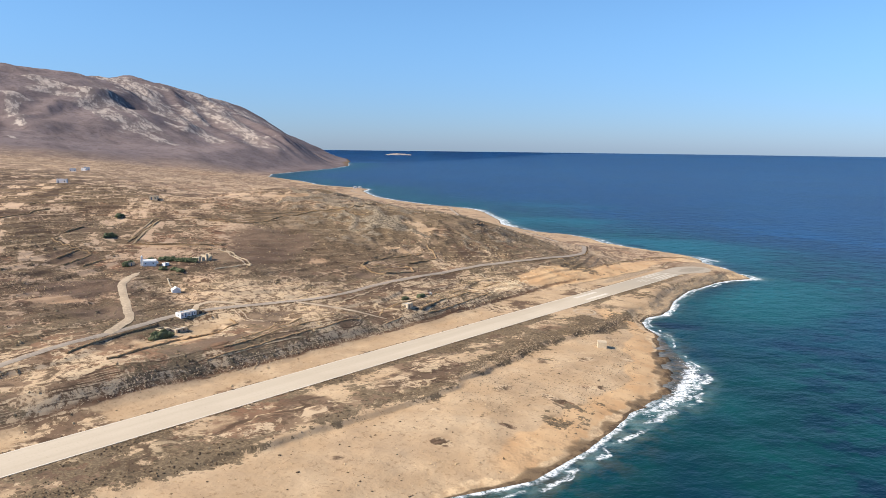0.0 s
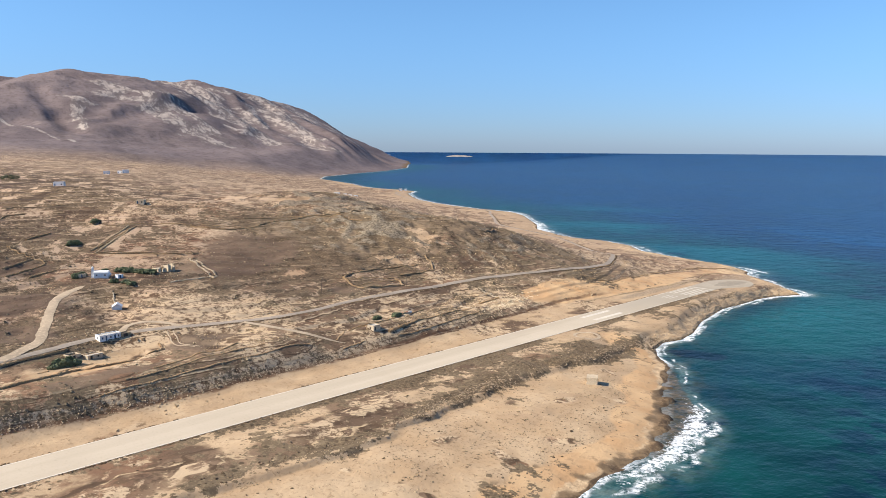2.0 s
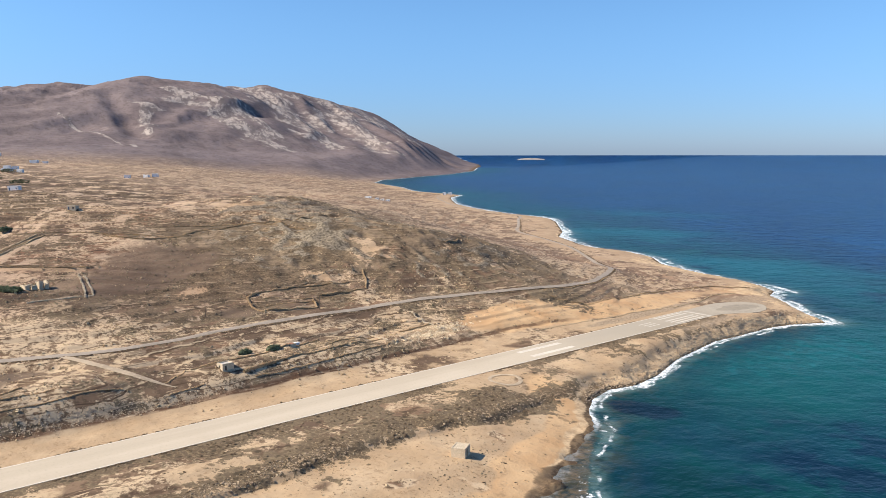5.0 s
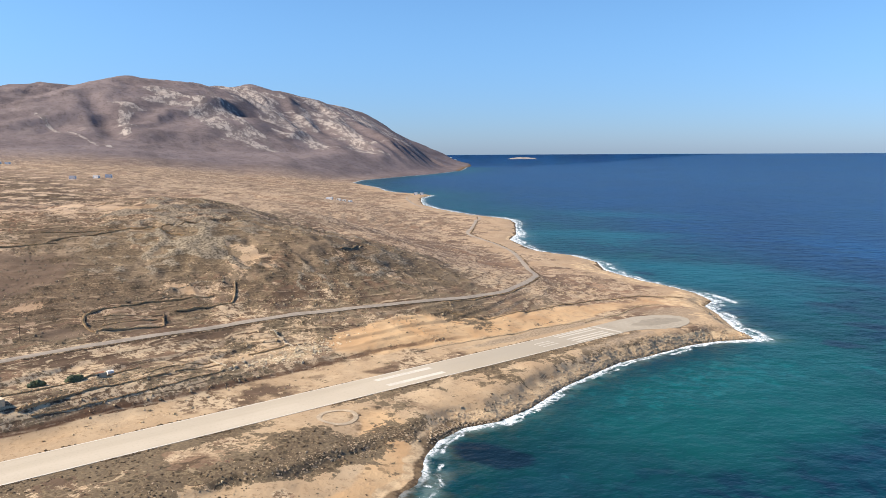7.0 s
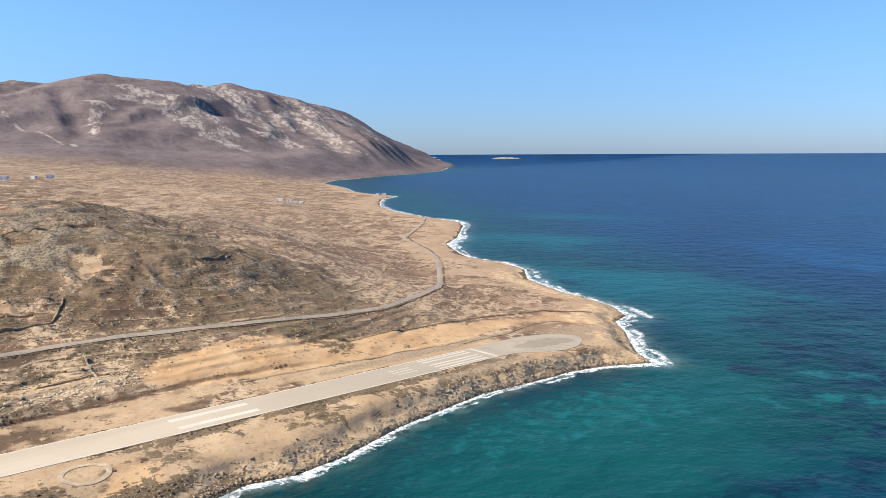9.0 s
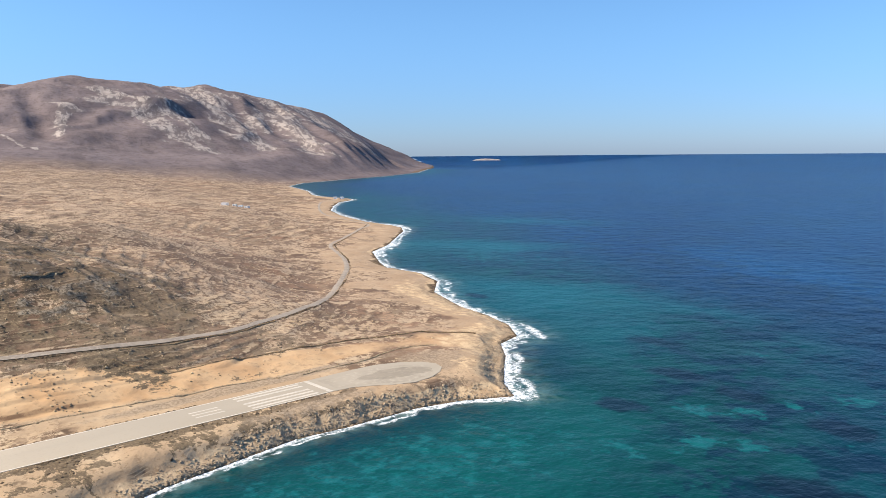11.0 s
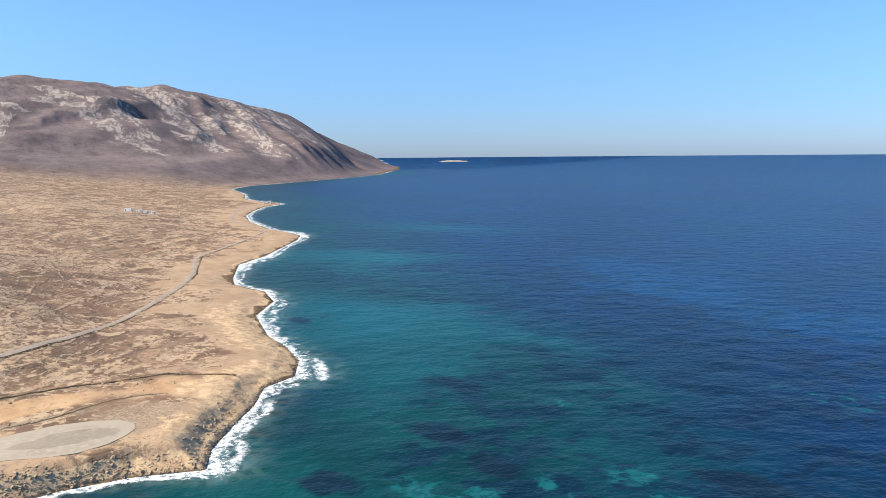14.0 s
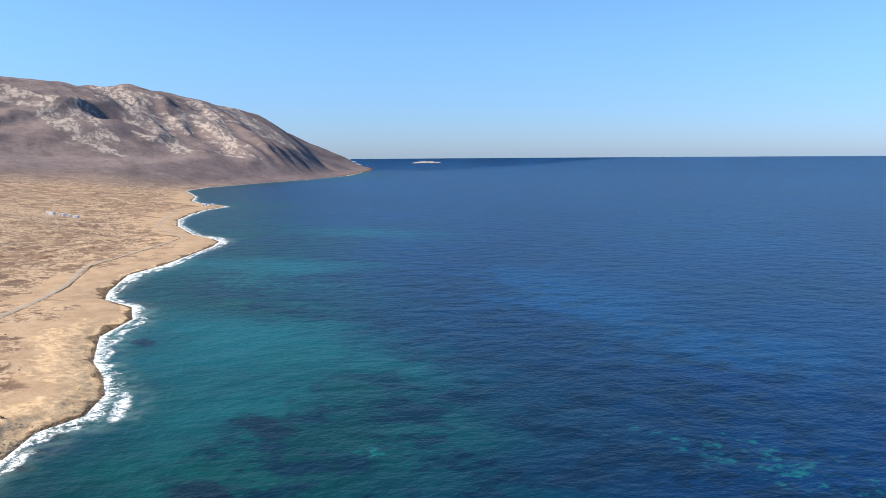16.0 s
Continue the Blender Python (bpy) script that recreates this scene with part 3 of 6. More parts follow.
def height(x, y, banks=False):
    """The land's height; with banks, also how far a place lies on the bank of a field terrace."""
    d = inland(x, y)
    top, face, _ = mountain(x, y)
    low = flat_land(x, y, d)
    z = low + (top - low) * face * np.where(y > 2700, smooth(-40, 150, d), smooth(-20, 260, d))
    # the levelled strip
    r, _, along = to_line(x, y, [(-205, -300), RUNWAY[0], RUNWAY[1], (-192, 556)])
    z = z + (5.4 - z) * (1 - np.where(x < -200, smooth(19, 38, r), smooth(17, 30, r))) * np.clip((d - 0.5) / 11, 0, 1)
    cut, cut_here = above_cut(x, y)
    cut = cut + 0.8 * layered(x, y, 8, 2, 123)
    z = z + cut_here * ((0.2 + 0.45 * smooth(285, 320, y)) * smooth(0, 0.9, cut) + (1.15 - 0.45 * smooth(285, 320, y)) * smooth(0.3, 5.6, cut)) * smooth(28, 10, cut)
    pad = np.hypot(x + 190, y - 541)
    z = z + (5.4 - z) * (1 - smooth(15, 22, pad)) * np.clip((d - 0.5) / 8, 0, 1)
    way = np.minimum(np.minimum(to_line(x, y, ROAD)[0], to_line(x, y, TRACK)[0]), np.minimum(to_line(x, y, BRANCH)[0], to_line(x, y, LOOP)[0]))
    free = smooth(3.0, 8.0, way)
    # terraces of the old fields, with earth banks between them
    warped = z + 1.3 * layered(x, y, 75, 3, 91)
    rung = 1.6 + 1.0 * smooth(500, 1200, d)
    part = warped / rung
    level = np.floor(part)
    stepped = (level + smooth(0.76, 0.95, part - level)) * rung
    terraced = smooth(0.05, 0.4, layered(x, y, 120, 3, 95) + 0.28) * smooth(30, 44, r) * smooth(35, 70, d) * (1 - smooth(0.05, 0.2, face)) * free
    terraced = terraced * (1 - 0.9 * np.minimum(bump(x, y, -320, 460, 70, 90) + bump(x, y, -390, 420, 80, 80), 1)) * (1 - 0.9 * smooth(500, 600, y) * smooth(-620, -560, x))
    z = z + (stepped - warped) * 0.8 * terraced
    outcrop = smooth(-0.1, 0.45, layered(x, y, 48, 2, 37)) * smooth(120, 170, d) * smooth(620, 560, y) * smooth(330, 390, y) * smooth(-520, -440, x)
    crag = (1 - 2 * np.abs(value_noise(x + 3 * layered(x, y, 9, 2, 34), y, 15, 33))) * outcrop
    rough = (layered(x, y, 40, 4, 31) * 0.9 * smooth(18, 60, r) * smooth(10, 70, d) + 1.5 * np.maximum(crag, -0.2)) * (0.35 + 0.65 * free) + layered(x, y, 9, 3, 41) * 0.3 * smooth(10, 17, np.minimum(r, pad - 8)) * free
    stony_hill = np.minimum(bump(x, y, -320, 450, 62, 85) + bump(x, y, -385, 420, 75, 70), 1) * free
    knobs = 0.85 * (0.45 - 1.5 * np.abs(value_noise(x + 2 * value_noise(x, y, 5, 56), y, 7.5, 55))) + 0.35 * layered(x, y, 4, 2, 57)
    rough = rough + 1.25 * stony_hill * knobs
    rough = rough + layered(x, y, 160, 3, 51) * 3.5 * smooth(400, 900, d)
    # broken rock along the shore
    rough = rough + (0.22 * layered(x, y, 5, 2, 45) + 0.22 * (0.5 - np.abs(value_noise(x, y, 3.2, 49)) * 1.6)) * smooth(15, 5, d) * smooth(372, 398, y)
    # fingers of low rock that run out from the beach
    reef = (0.15 + 1.5 * layered(x, y, 5.5, 3, 141)) * np.exp(-((y - 312) / 46) ** 2) * smooth(-9, -1, d) * smooth(3, 0, d)
    z = np.where(d > 0, z + reef + rough * smooth(0, 3, d), np.maximum(d * 0.35, -4) + reef)
    if not banks:
        return z
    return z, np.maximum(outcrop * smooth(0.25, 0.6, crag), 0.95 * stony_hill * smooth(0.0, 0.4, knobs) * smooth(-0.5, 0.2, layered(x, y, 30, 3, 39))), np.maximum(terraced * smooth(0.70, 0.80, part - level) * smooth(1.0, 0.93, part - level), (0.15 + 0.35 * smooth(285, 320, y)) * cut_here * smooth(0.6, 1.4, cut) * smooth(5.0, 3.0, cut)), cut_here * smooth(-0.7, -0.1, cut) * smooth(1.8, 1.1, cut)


# ---- building helpers ----
def mesh_object(name, verts, faces, material=None, parent=None, label="", flat=False):
    me = bpy.data.meshes.new(name)
    verts, faces = np.asarray(verts, np.float32), np.asarray(faces, np.int32)
    me.vertices.add(len(verts))
    me.vertices.foreach_set("co", verts.ravel())
    k = faces.shape[1]
    me.loops.add(faces.size)
    me.loops.foreach_set("vertex_index", faces.ravel())
    me.polygons.add(len(faces))
    me.polygons.foreach_set("loop_start", np.arange(0, faces.size, k, dtype=np.int32))
    me.polygons.foreach_set("use_smooth", np.full(len(faces), not flat))
    me.update(calc_edges=True)
    if material:
        me.materials.append(material)
    ob = new(name, me)
    if parent:
        ob.parent = parent
    if label:
        ob["label"] = label
    return ob


def give(ob, name, values):
    a = ob.data.attributes.new(name, "FLOAT", "POINT")
    a.data.foreach_set("value", np.asarray(values, np.float32).ravel())


def grow(first, last, step, rate):
    """Places from first to last, whose spacing widens from step by that rate."""
    out, way = [first], 1 if last > first else -1
    while (last - out[-1]) * way > 0:
        out.append(out[-1] + way * (step + rate * abs(out[-1] - first)))
    return out


def grid_faces(nx, ny):
    i = np.arange(nx * ny).reshape(ny, nx)
    return np.stack([i[:-1, :-1], i[:-1, 1:], i[1:, 1:], i[1:, :-1]], -1).reshape(-1, 4)


def height_at(x, y):
    return float(height(np.array([float(x)]), np.array([float(y)]))[0])


# clear sandy bottom: place, half widths, how much
SANDY = [(-110.7, 596, 8, 6, 1.0), (-96, 604.6, 8, 5, 1.0), (-88.7, 621, 7, 5, 0.9), (-78, 640, 9, 6, 0.95), (-61, 635, 6, 5, 0.85), (-95, 571, 8, 7, 0.9), (-82.7, 579, 7, 6, 0.8), (-119.5, 621.6, 6, 5, 0.5), (-105, 552, 9, 6, 0.6), (-49, 741, 34, 15, 0.6),
         (-128, 675, 10, 7, 0.6), (-350, 837, 60, 40, 0.4), (-580, 1080, 120, 60, 0.4)]
# dark sea grass: place, half widths
MEADOWS = [(-145, 388, 9, 8), (-134, 390, 8, 7), (-101, 313, 7, 8), (-60, 560, 16, 10), (-30, 590, 20, 12), (-70, 610, 14, 9), (-20, 560, 18, 12), (-55, 655, 16, 10), (-10, 630, 22, 12), (-298, 690, 12, 7), (-167, 666, 18, 9), (-135, 628, 16, 8), (-128, 583, 12, 8), (-106, 620, 12, 7)]
SCRUB_BAND = [(-185, 0), (-176, 80), (-168, 125), (-160, 180), (-157, 215), (-163, 258), (-166, 300), (-160, 340), (-164, 372), (-160, 398)]
# bare pale soil: place, half width, half length, turn, how much
PALE = [(-478, 750, 7, 34, 46, 1.0), (-242.5, 391.7, 5, 16, 0, 1.0), (-320.5, 384, 2.6, 9, -63, 1.2), (-396.5, 272.2, 3.8, 21, -34.5, 1.4), (-328.3, 323.4, 7, 11, 30, 0.8), (-338.7, 423.6, 7, 30, 55, 0.7), (-330.9, 171, 7, 14, -25, 1.0), (-296.9, 258, 6, 30, 10, 0.35),
        (-328, 423.5, 2.2, 5, -40, 1.3), (-337, 422, 1.8, 5, -50, 1.2), (-317, 424.5, 1.8, 5, -40, 1.2), (-349, 417, 2, 6, -50, 1.0), (-457, 411, 6, 22, -40, 1.0),
        (-267, 188, 7, 30, 12, 0.85), (-255, 176, 5, 22, 12, 0.45), (-301.1, 235.8, 12, 14, 0, 0.2), (-246.7, 384.6, 6, 16, 0, 0.7), (-190, 365, 10, 26, 0, 0.5), (-396.1, 327.7, 30, 40, 20, 0.4)]


# dark growth on the beach flat: place, half width, half length
DARK = [(-137, 239, 7, 4), (-115, 220, 5, 4), (-120, 236, 6, 3), (-119, 259, 4, 5), (-142, 231, 6, 4), (-140, 152, 10, 5), (-128, 141, 8, 5), (-151, 328, 8, 9), (-151, 274, 5, 8),
        (-142, 291, 4, 9), (-126, 256, 5, 3), (-133, 305, 9, 3), (-145, 200, 9, 4), (-130, 180, 6, 3), (-124, 120, 9, 6), (-147, 252, 4, 6), (-132, 325, 4, 7), (-126, 205, 7, 3)]


def dark_growth(x, y):
    return sum(bump(x, y, px, py, 1.2 * wide, 1.2 * long) for px, py, wide, long in DARK) * (0.75 + 0.6 * layered(x, y, 8, 3, 75))


# broken limestone at the surface: place, half width, half length, turn, how much
STONY = [(-309.9, 252, 20, 30, 20, 1.0), (-338.2, 224, 13, 13, 0, 0.8), (-286, 258, 9, 20, 15, 0.9), (-311.6, 200.1, 8, 8, 0, 0.6), (-290, 282, 8, 10, 40, 0.9), (-490, 510, 70, 120, 15, 0.55), (-415.4, 341.8, 30, 50, 10, 0.4),
         (-697.2, 558.2, 120, 140, 20, 0.5), (-1000, 800, 180, 160, 20, 0.5), (-359.8, 401.3, 45, 50, 20, 0.9), (-361.9, 509.2, 30, 30, 0, 0.6), (-530.7, 318.3, 90, 60, 0, 0.5), (-450.4, 220.2, 60, 40, 0, 0.5), (-311.8, 545.2, 40, 70, 30, 0.35), (-180, 300, 8, 60, 0, 0.3), (-152, 290, 6, 60, 4, 0.4)]


# fields of low brown growth: place, half width, half length, turn, how much
BROWN = [(-345, 192, 20, 26, -30, 1.0), (-302, 178, 12, 18, -30, 0.9), (-262, 228, 9, 17, 10, 1.0), (-368, 330, 22, 42, 10, 1.0), (-350, 300, 12, 16, 0, 0.9), (-404, 214, 20, 22, 0, 0.9), (-400, 330, 22, 34, 20, 0.7),
         (-243, 185, 6, 34, 6, 0.8), (-296, 330, 12, 30, 8, 0.6), (-470, 330, 40, 60, 20, 0.6), (-450, 250, 14, 12, 0, 0.7)]


def brown_part(x, y):
    return sum(much * bump(x, y, px, py, wide, long, turn) for px, py, wide, long, turn, much in BROWN)


def pale_part(x, y):
    return sum(much * bump(x, y, px, py, wide, long, turn) for px, py, wide, long, turn, much in PALE)


def stony_part(x, y):
    return sum(much * bump(x, y, px, py, wide, long, turn) for px, py, wide, long, turn, much in STONY)


def red_part(x, y):
    """Bare orange earth beside the runway's far end and in the cove."""
    return bump(x, y, -229.2, 506.9, 11, 62, -1) + 0.5 * bump(x, y, -214.7, 589.8, 22, 16) + 1.0 * bump(x, y, -242.6, 435.3, 13, 36) + 0.8 * bump(x, y, -136, 352, 9, 26, 20)


def seaward_of_band(x, y):
    return smooth(4, -4, np.interp(y, [p[1] for p in SCRUB_BAND], [p[0] for p in SCRUB_BAND]) - x) * smooth(-200, -192, x) * smooth(600, 540, y)


def scrub_cover(x, y, d):
    """How thickly scrub grows: about 0.5 where it covers half of the soil."""
    band = to_line(x, y, SCRUB_BAND)[0]
    off = to_line(x, y, RUNWAY)[0]
    verge = smooth(0.6, -1.0, above_cut(x, y)[0]) * (x < -205) * smooth(555, 520, y)
    east = smooth(-200, -192, x) * smooth(600, 540, y)
    c = 0.26 + 0.3 * bump(x, y, -375, 395, 85, 85) + 0.30 * layered(x, y, 55, 3, 61) + 0.34 * layered(x, y, 15, 3, 67) - 0.12 * smooth(540, 680, y) + 0.12 * smooth(120, 260, d) * smooth(700, 600, y) + 0.16 * smooth(200, 420, d) * smooth(1000, 800, y) + 0.08 * smooth(85, 140, d) * smooth(760, 640, y) + 0.10 * smooth(320, 560, d) * smooth(1250, 950, y) + 0.12 * smooth(450, 900, d) + 0.05 * smooth(-226, -240, x) * smooth(560, 460, y)
    c = c + 0.30 * bump(x, y, -324.5, 451.8, 85, 95) + 0.34 * bump(x, y, -358.6, 358.5, 42, 85, 8) + 0.3 * bump(x, y, -257.7, 464.9, 8, 26, -8) + 0.55 * smooth(9, 2, band) - 0.6 * verge - 0.5 * seaward_of_band(x, y) * smooth(366, 340, y) + 0.21 * dark_growth(x, y) + 0.22 * seaward_of_band(x, y) * smooth(366, 340, y) * layered(x, y, 22, 3, 77)
    c = c + 0.5 * bump(x, y, -160, 342, 16, 14) + 0.04 * east - 0.08 * smooth(380, 420, y) * smooth(-215, -190, x) - 0.16 * smooth(490, 560, y) * smooth(760, 640, y) + 0.4 * east * smooth(4.5, 1.5, np.abs(off - 10)) + 0.12 * east * smooth(390, 420, y) - 0.35 * smooth(20, 8, d) * smooth(560, 640, y)
    c = c + 0.28 * smooth(700, 1300, d) * smooth(1500, 1100, y) + 0.25 * bump(x, y, -339.6, 304.7, 22, 32) + 0.35 * bump(x, y, -329.2, 208.2, 14, 11) + 0.3 * bump(x, y, -343.7, 234.7, 10, 10) + 0.25 * bump(x, y, -262.5, 224.4, 9, 9) - 0.25 * np.minimum(stony_part(x, y), 1)
    return c - 0.5 * red_part(x, y) - 0.4 * bump(x, y, -208, 560, 22, 30) + 0.35 * bump(x, y, -322, 178, 30, 22) + 0.35 * bump(x, y, -405, 212, 45, 30) + 0.3 * bump(x, y, -372, 200, 25, 20) - 0.9 * np.minimum(pale_part(x, y), 1)


# ---- the land: one sheet from shore to mountain ----
STEP = 1.6
gx = np.array(grow(-620, -7000, STEP, 0.007)[::-1][:-1] + list(np.arange(-620, -262, STEP)) + list(np.arange(-262, -84, STEP / 2)))
gy = np.array(grow(70, -600, STEP * 2, 0.05)[::-1][:-1] + list(np.arange(70, 380, STEP)) + list(np.arange(380, 640, STEP / 2)) + list(np.arange(640, 700, STEP)) + grow(700, 3700, STEP, 0.007))
X, Y = np.meshgrid(gx, gy)
D = inland(X, Y)
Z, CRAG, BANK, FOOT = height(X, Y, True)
faces = grid_faces(len(gx), len(gy))
keep = (D.ravel()[faces] > -14).any(1)
faces = faces[keep]
used = np.unique(faces)
index = np.full(X.size, -1)
index[used] = np.arange(len(used))
x, y, z, d, bank = X.ravel()[used], Y.ravel()[used], Z.ravel()[used], D.ravel()[used], BANK.ravel()[used]
craggy = np.minimum(bump(x, y, -320, 455, 75, 95) + bump(x, y, -395, 420, 90, 85), 1)
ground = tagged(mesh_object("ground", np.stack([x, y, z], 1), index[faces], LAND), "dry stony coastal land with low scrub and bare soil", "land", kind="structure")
east = smooth(-200, -192, x) * smooth(600, 540, y)
seaward = east * smooth(4, -4, np.interp(y, [p[1] for p in SCRUB_BAND], [p[0] for p in SCRUB_BAND]) - x)
sand = 1.1 * seaward * smooth(366, 340, y) + 0.7 * smooth(30, 6, d) * smooth(560, 620, y) * smooth(1500, 1200, y) + 0.25 * smooth(70, 20, d) * smooth(600, 680, y) * smooth(1500, 1200, y)
sand = sand + pale_part(x, y) + 0.3 * bump(x, y, -206, 562, 22, 30) + 0.2 * smooth(390, 420, y) * east + 0.46 * east * (1 - seaward) + (0.12 * smooth(500, 150, d) + 0.36 * smooth(75, 15, d)) * smooth(540, 620, y) - 0.8 * dark_growth(x, y)
verge = smooth(0.6, -1.0, above_cut(x, y)[0]) * (x < -205) * smooth(555, 520, y)
sand = np.maximum(sand, 0.62 * verge) + 0.3 * layered(x, y, 24, 3, 63) * (1 - 0.5 * smooth(120, 260, d) * smooth(720, 600, y))
scrub = scrub_cover(x, y, d)
red = red_part(x, y) * 1.2 + 0.4 * bump(x, y, -880, 400, 260, 90) + 0.8 * smooth(27, 9, d + 8 * layered(x, y, 22, 3, 74)) * smooth(150, 200, y) * smooth(395, 370, y) + 0.75 * bump(x, y, -258, 186, 9, 26, 14)
rock = 0.85 * smooth(8, 2.5, d + 3 * layered(x, y, 16, 2, 69)) * smooth(372, 398, y) * smooth(700, 600, y) + 0.75 * smooth(7, 2, d + 2 * layered(x, y, 12, 2, 66)) * smooth(1900, 1500, y) + 0.6 * smooth(34, 14, d + 10 * layered(x, y, 20, 3, 71)) * smooth(535, 575, y) * smooth(740, 660, y)
top, face, beds = mountain(x, y)
for key, v in (("sand", sand), ("scrub", scrub), ("red", red), ("rock", rock), ("peak", np.maximum(face, 0.5 * smooth(2150, 2400, y))), ("wet", smooth(1.6, 0.2, d) * 0.7 + 0.7 * smooth(6, 0.5, d + 4 * layered(x, y, 8, 3, 68)) * smooth(120, 190, y) * smooth(420, 395, y) + 0.8 * smooth(5, 1, d + 4 * layered(x, y, 11, 3, 70)) * smooth(600, 640, y) * smooth(1500, 1300, y) + 0.9 * smooth(34, 12, d + 14 * layered(x, y, 40, 3, 72)) * smooth(2350, 2500, y)),
               ("gravel", 1.1 * bump(x, y, -214, 500, 4.5, 55) + bump(x, y, -196, 566, 15, 17) + 0.7 * bump(x, y, -183, 505, 5, 40)),
               ("brown", brown_part(x, y) - 0.6 * np.minimum(stony_part(x, y), 1)), ("umber", smooth(-268, -330, x) * np.clip((680 - y) / 330, 0, 1) * (1 - 0.9 * np.minimum(stony_part(x, y), 1))),
               ("stony", stony_part(x, y) + above_cut(x, y)[1] * smooth(0.2, 1.0, above_cut(x, y)[0]) * smooth(5.5, 3.5, above_cut(x, y)[0]) * smooth(300, 280, y)), ("bank", bank), ("crag", CRAG.ravel()[used]), ("cut_foot", FOOT.ravel()[used]), ("lined", 1 - 0.45 * craggy), ("ledgy", smooth(170, 320, d) * smooth(1800, 1400, y) * (1 - 0.55 * smooth(540, 660, y)) * (1 - 0.8 * craggy) + 0.15 * craggy), ("bare", -0.30 + 0.42 * smooth(1350, 1850, y) * smooth(0.28, 0.5, face) * smooth(3100, 2800, y) + 0.12 * beds + 0.95 * limestone(x, y))):
    give(ground, key, v)

# ---- the sea, rising to the rim of the picture's far distance ----
sx = np.array(grow(-285, -7000, 2.2, 0.012)[::-1][:-1] + list(np.arange(-285, -88, 1.6)) + grow(-88, 5200, 2.2, 0.022))
sy = np.array(grow(90, -900, 3.0, 0.05)[::-1][:-1] + list(np.arange(90, 690, 1.7)) + grow(690, 5200, 2.0, 0.011))
X, Y = np.meshgrid(sx, sy)
D = -inland(X, Y)
faces = grid_faces(len(sx), len(sy))
far = np.hypot(X - 20, Y - 300)
shrink = np.where(far > 4650, 4650 / far, 1)
X, Y = 20 + (X - 20) * shrink, 300 + (Y - 300) * shrink
keep = (D.ravel()[faces] > -12).any(1) & (far.ravel()[faces] < 4650).any(1)
faces = faces[keep]
used = np.unique(faces)
index = np.full(X.size, -1)
index[used] = np.arange(len(used))
x, y, d, far = X.ravel()[used], Y.ravel()[used], D.ravel()[used], far.ravel()[used]
RIM = 4650
z = np.maximum(56 * np.clip((far - 2400) / (RIM - 2400), 0, 1) ** 2 * smooth(150, 1500, d), 56 * np.clip((far - 4050) / (RIM - 4050), 0, 1) ** 2.2)
sea = tagged(mesh_object("water", np.stack([x, y, z], 1), index[faces], SEA), "open blue sea with turquoise shallows and white surf", "sea", kind="structure")
far_out = smooth(3800, 4000, far)
give(sea, "shore", d + 600 * far_out)
sandy = 0.5 * bump(x, y, -140, 470, 26, 60) + 0.42 * bump(x, y, -128, 530, 34, 46) + 0.3 * bump(x, y, -250, 720, 60, 40) + 0.5 * bump(x, y, -420, 800, 60, 50)
for px, py, wide, long, much in SANDY:
    sandy = sandy + much * bump(x, y, px, py, wide, long, 0)
give(sea, "sandy", sandy)
give(sea, "azure", np.clip(smooth(42, 8, to_line(x, y, [(-330, 960), (-264, 927), (-171, 872), (-95, 848)])[0] * (1 + 0.5 * layered(x, y, 30, 3, 89))), 0, 1))
swell = layered(x, y, 26, 2, 81)
broad = 2.6 + 2.4 * smooth(392, 410, y) * smooth(570, 540, y) + 5.5 * smooth(545, 580, y) * smooth(1500, 1200, y) + 1.5 * smooth(120, 180, y) * smooth(420, 380, y) + 6.0 * bump(x, y, -100, 266, 40, 45) + 4.5 * bump(x, y, -150, 575, 22, 16) + 8 * bump(x, y, -212, 640, 26, 22) + 7 * bump(x, y, -510, 800, 60, 50) + 6 * bump(x, y, -340, 690, 40, 40) + 6 * bump(x, y, -660, 930, 50, 40)
# a flat of wet rock along the beach, over which the waves break before they reach the shore
flat_wide = 6.5 * np.exp(-((y - 318) / 34) ** 2) + 2.5 * smooth(60, 120, y) * smooth(390, 360, y)
beyond = d - flat_wide * (1 + 0.45 * layered(x, y, 34, 3, 85))
give(sea, "foam", smooth(1.0, 0.05, (beyond + 2.5 * swell) / broad) * smooth(-3 - 0.45 * flat_wide, -0.1 - 0.1 * flat_wide, beyond) * (1 - smooth(60, 120, y) * smooth(420, 390, y) * (1 - (0.4 + 0.6 * smooth(212, 238, y) * smooth(345, 305, y)) * smooth(-0.7, 0.1, layered(x, y, 40, 2, 87)))) * (1 - far_out))
give(sea, "beyond", beyond + 600 * far_out)
give(sea, "reef", smooth(2, -3, beyond) * smooth(1, 6, flat_wide))
give(sea, "surf", broad)
give(sea, "meadow", sum(bump(x, y, px, py, wide, long) for px, py, wide, long in MEADOWS))
give(sea, "bright", (1.0 * bump(x, y, -118, 490, 52, 110) + 0.75 * bump(x, y, -245, 712, 95, 58, 30) + 0.35 * bump(x, y, -165, 630, 45, 40) + 0.8 * bump(x, y, -470, 860, 120, 70, 30) + 0.45 * bump(x, y, -312, 742, 70, 45, 20) + 0.3 * bump(x, y, -205, 662, 60, 34, 30) + 0.6 * bump(x, y, -590, 1070, 150, 60, 25) + 0.4 * bump(x, y, -800, 1080, 260, 80, 25)) * smooth(2500, 1800, far))


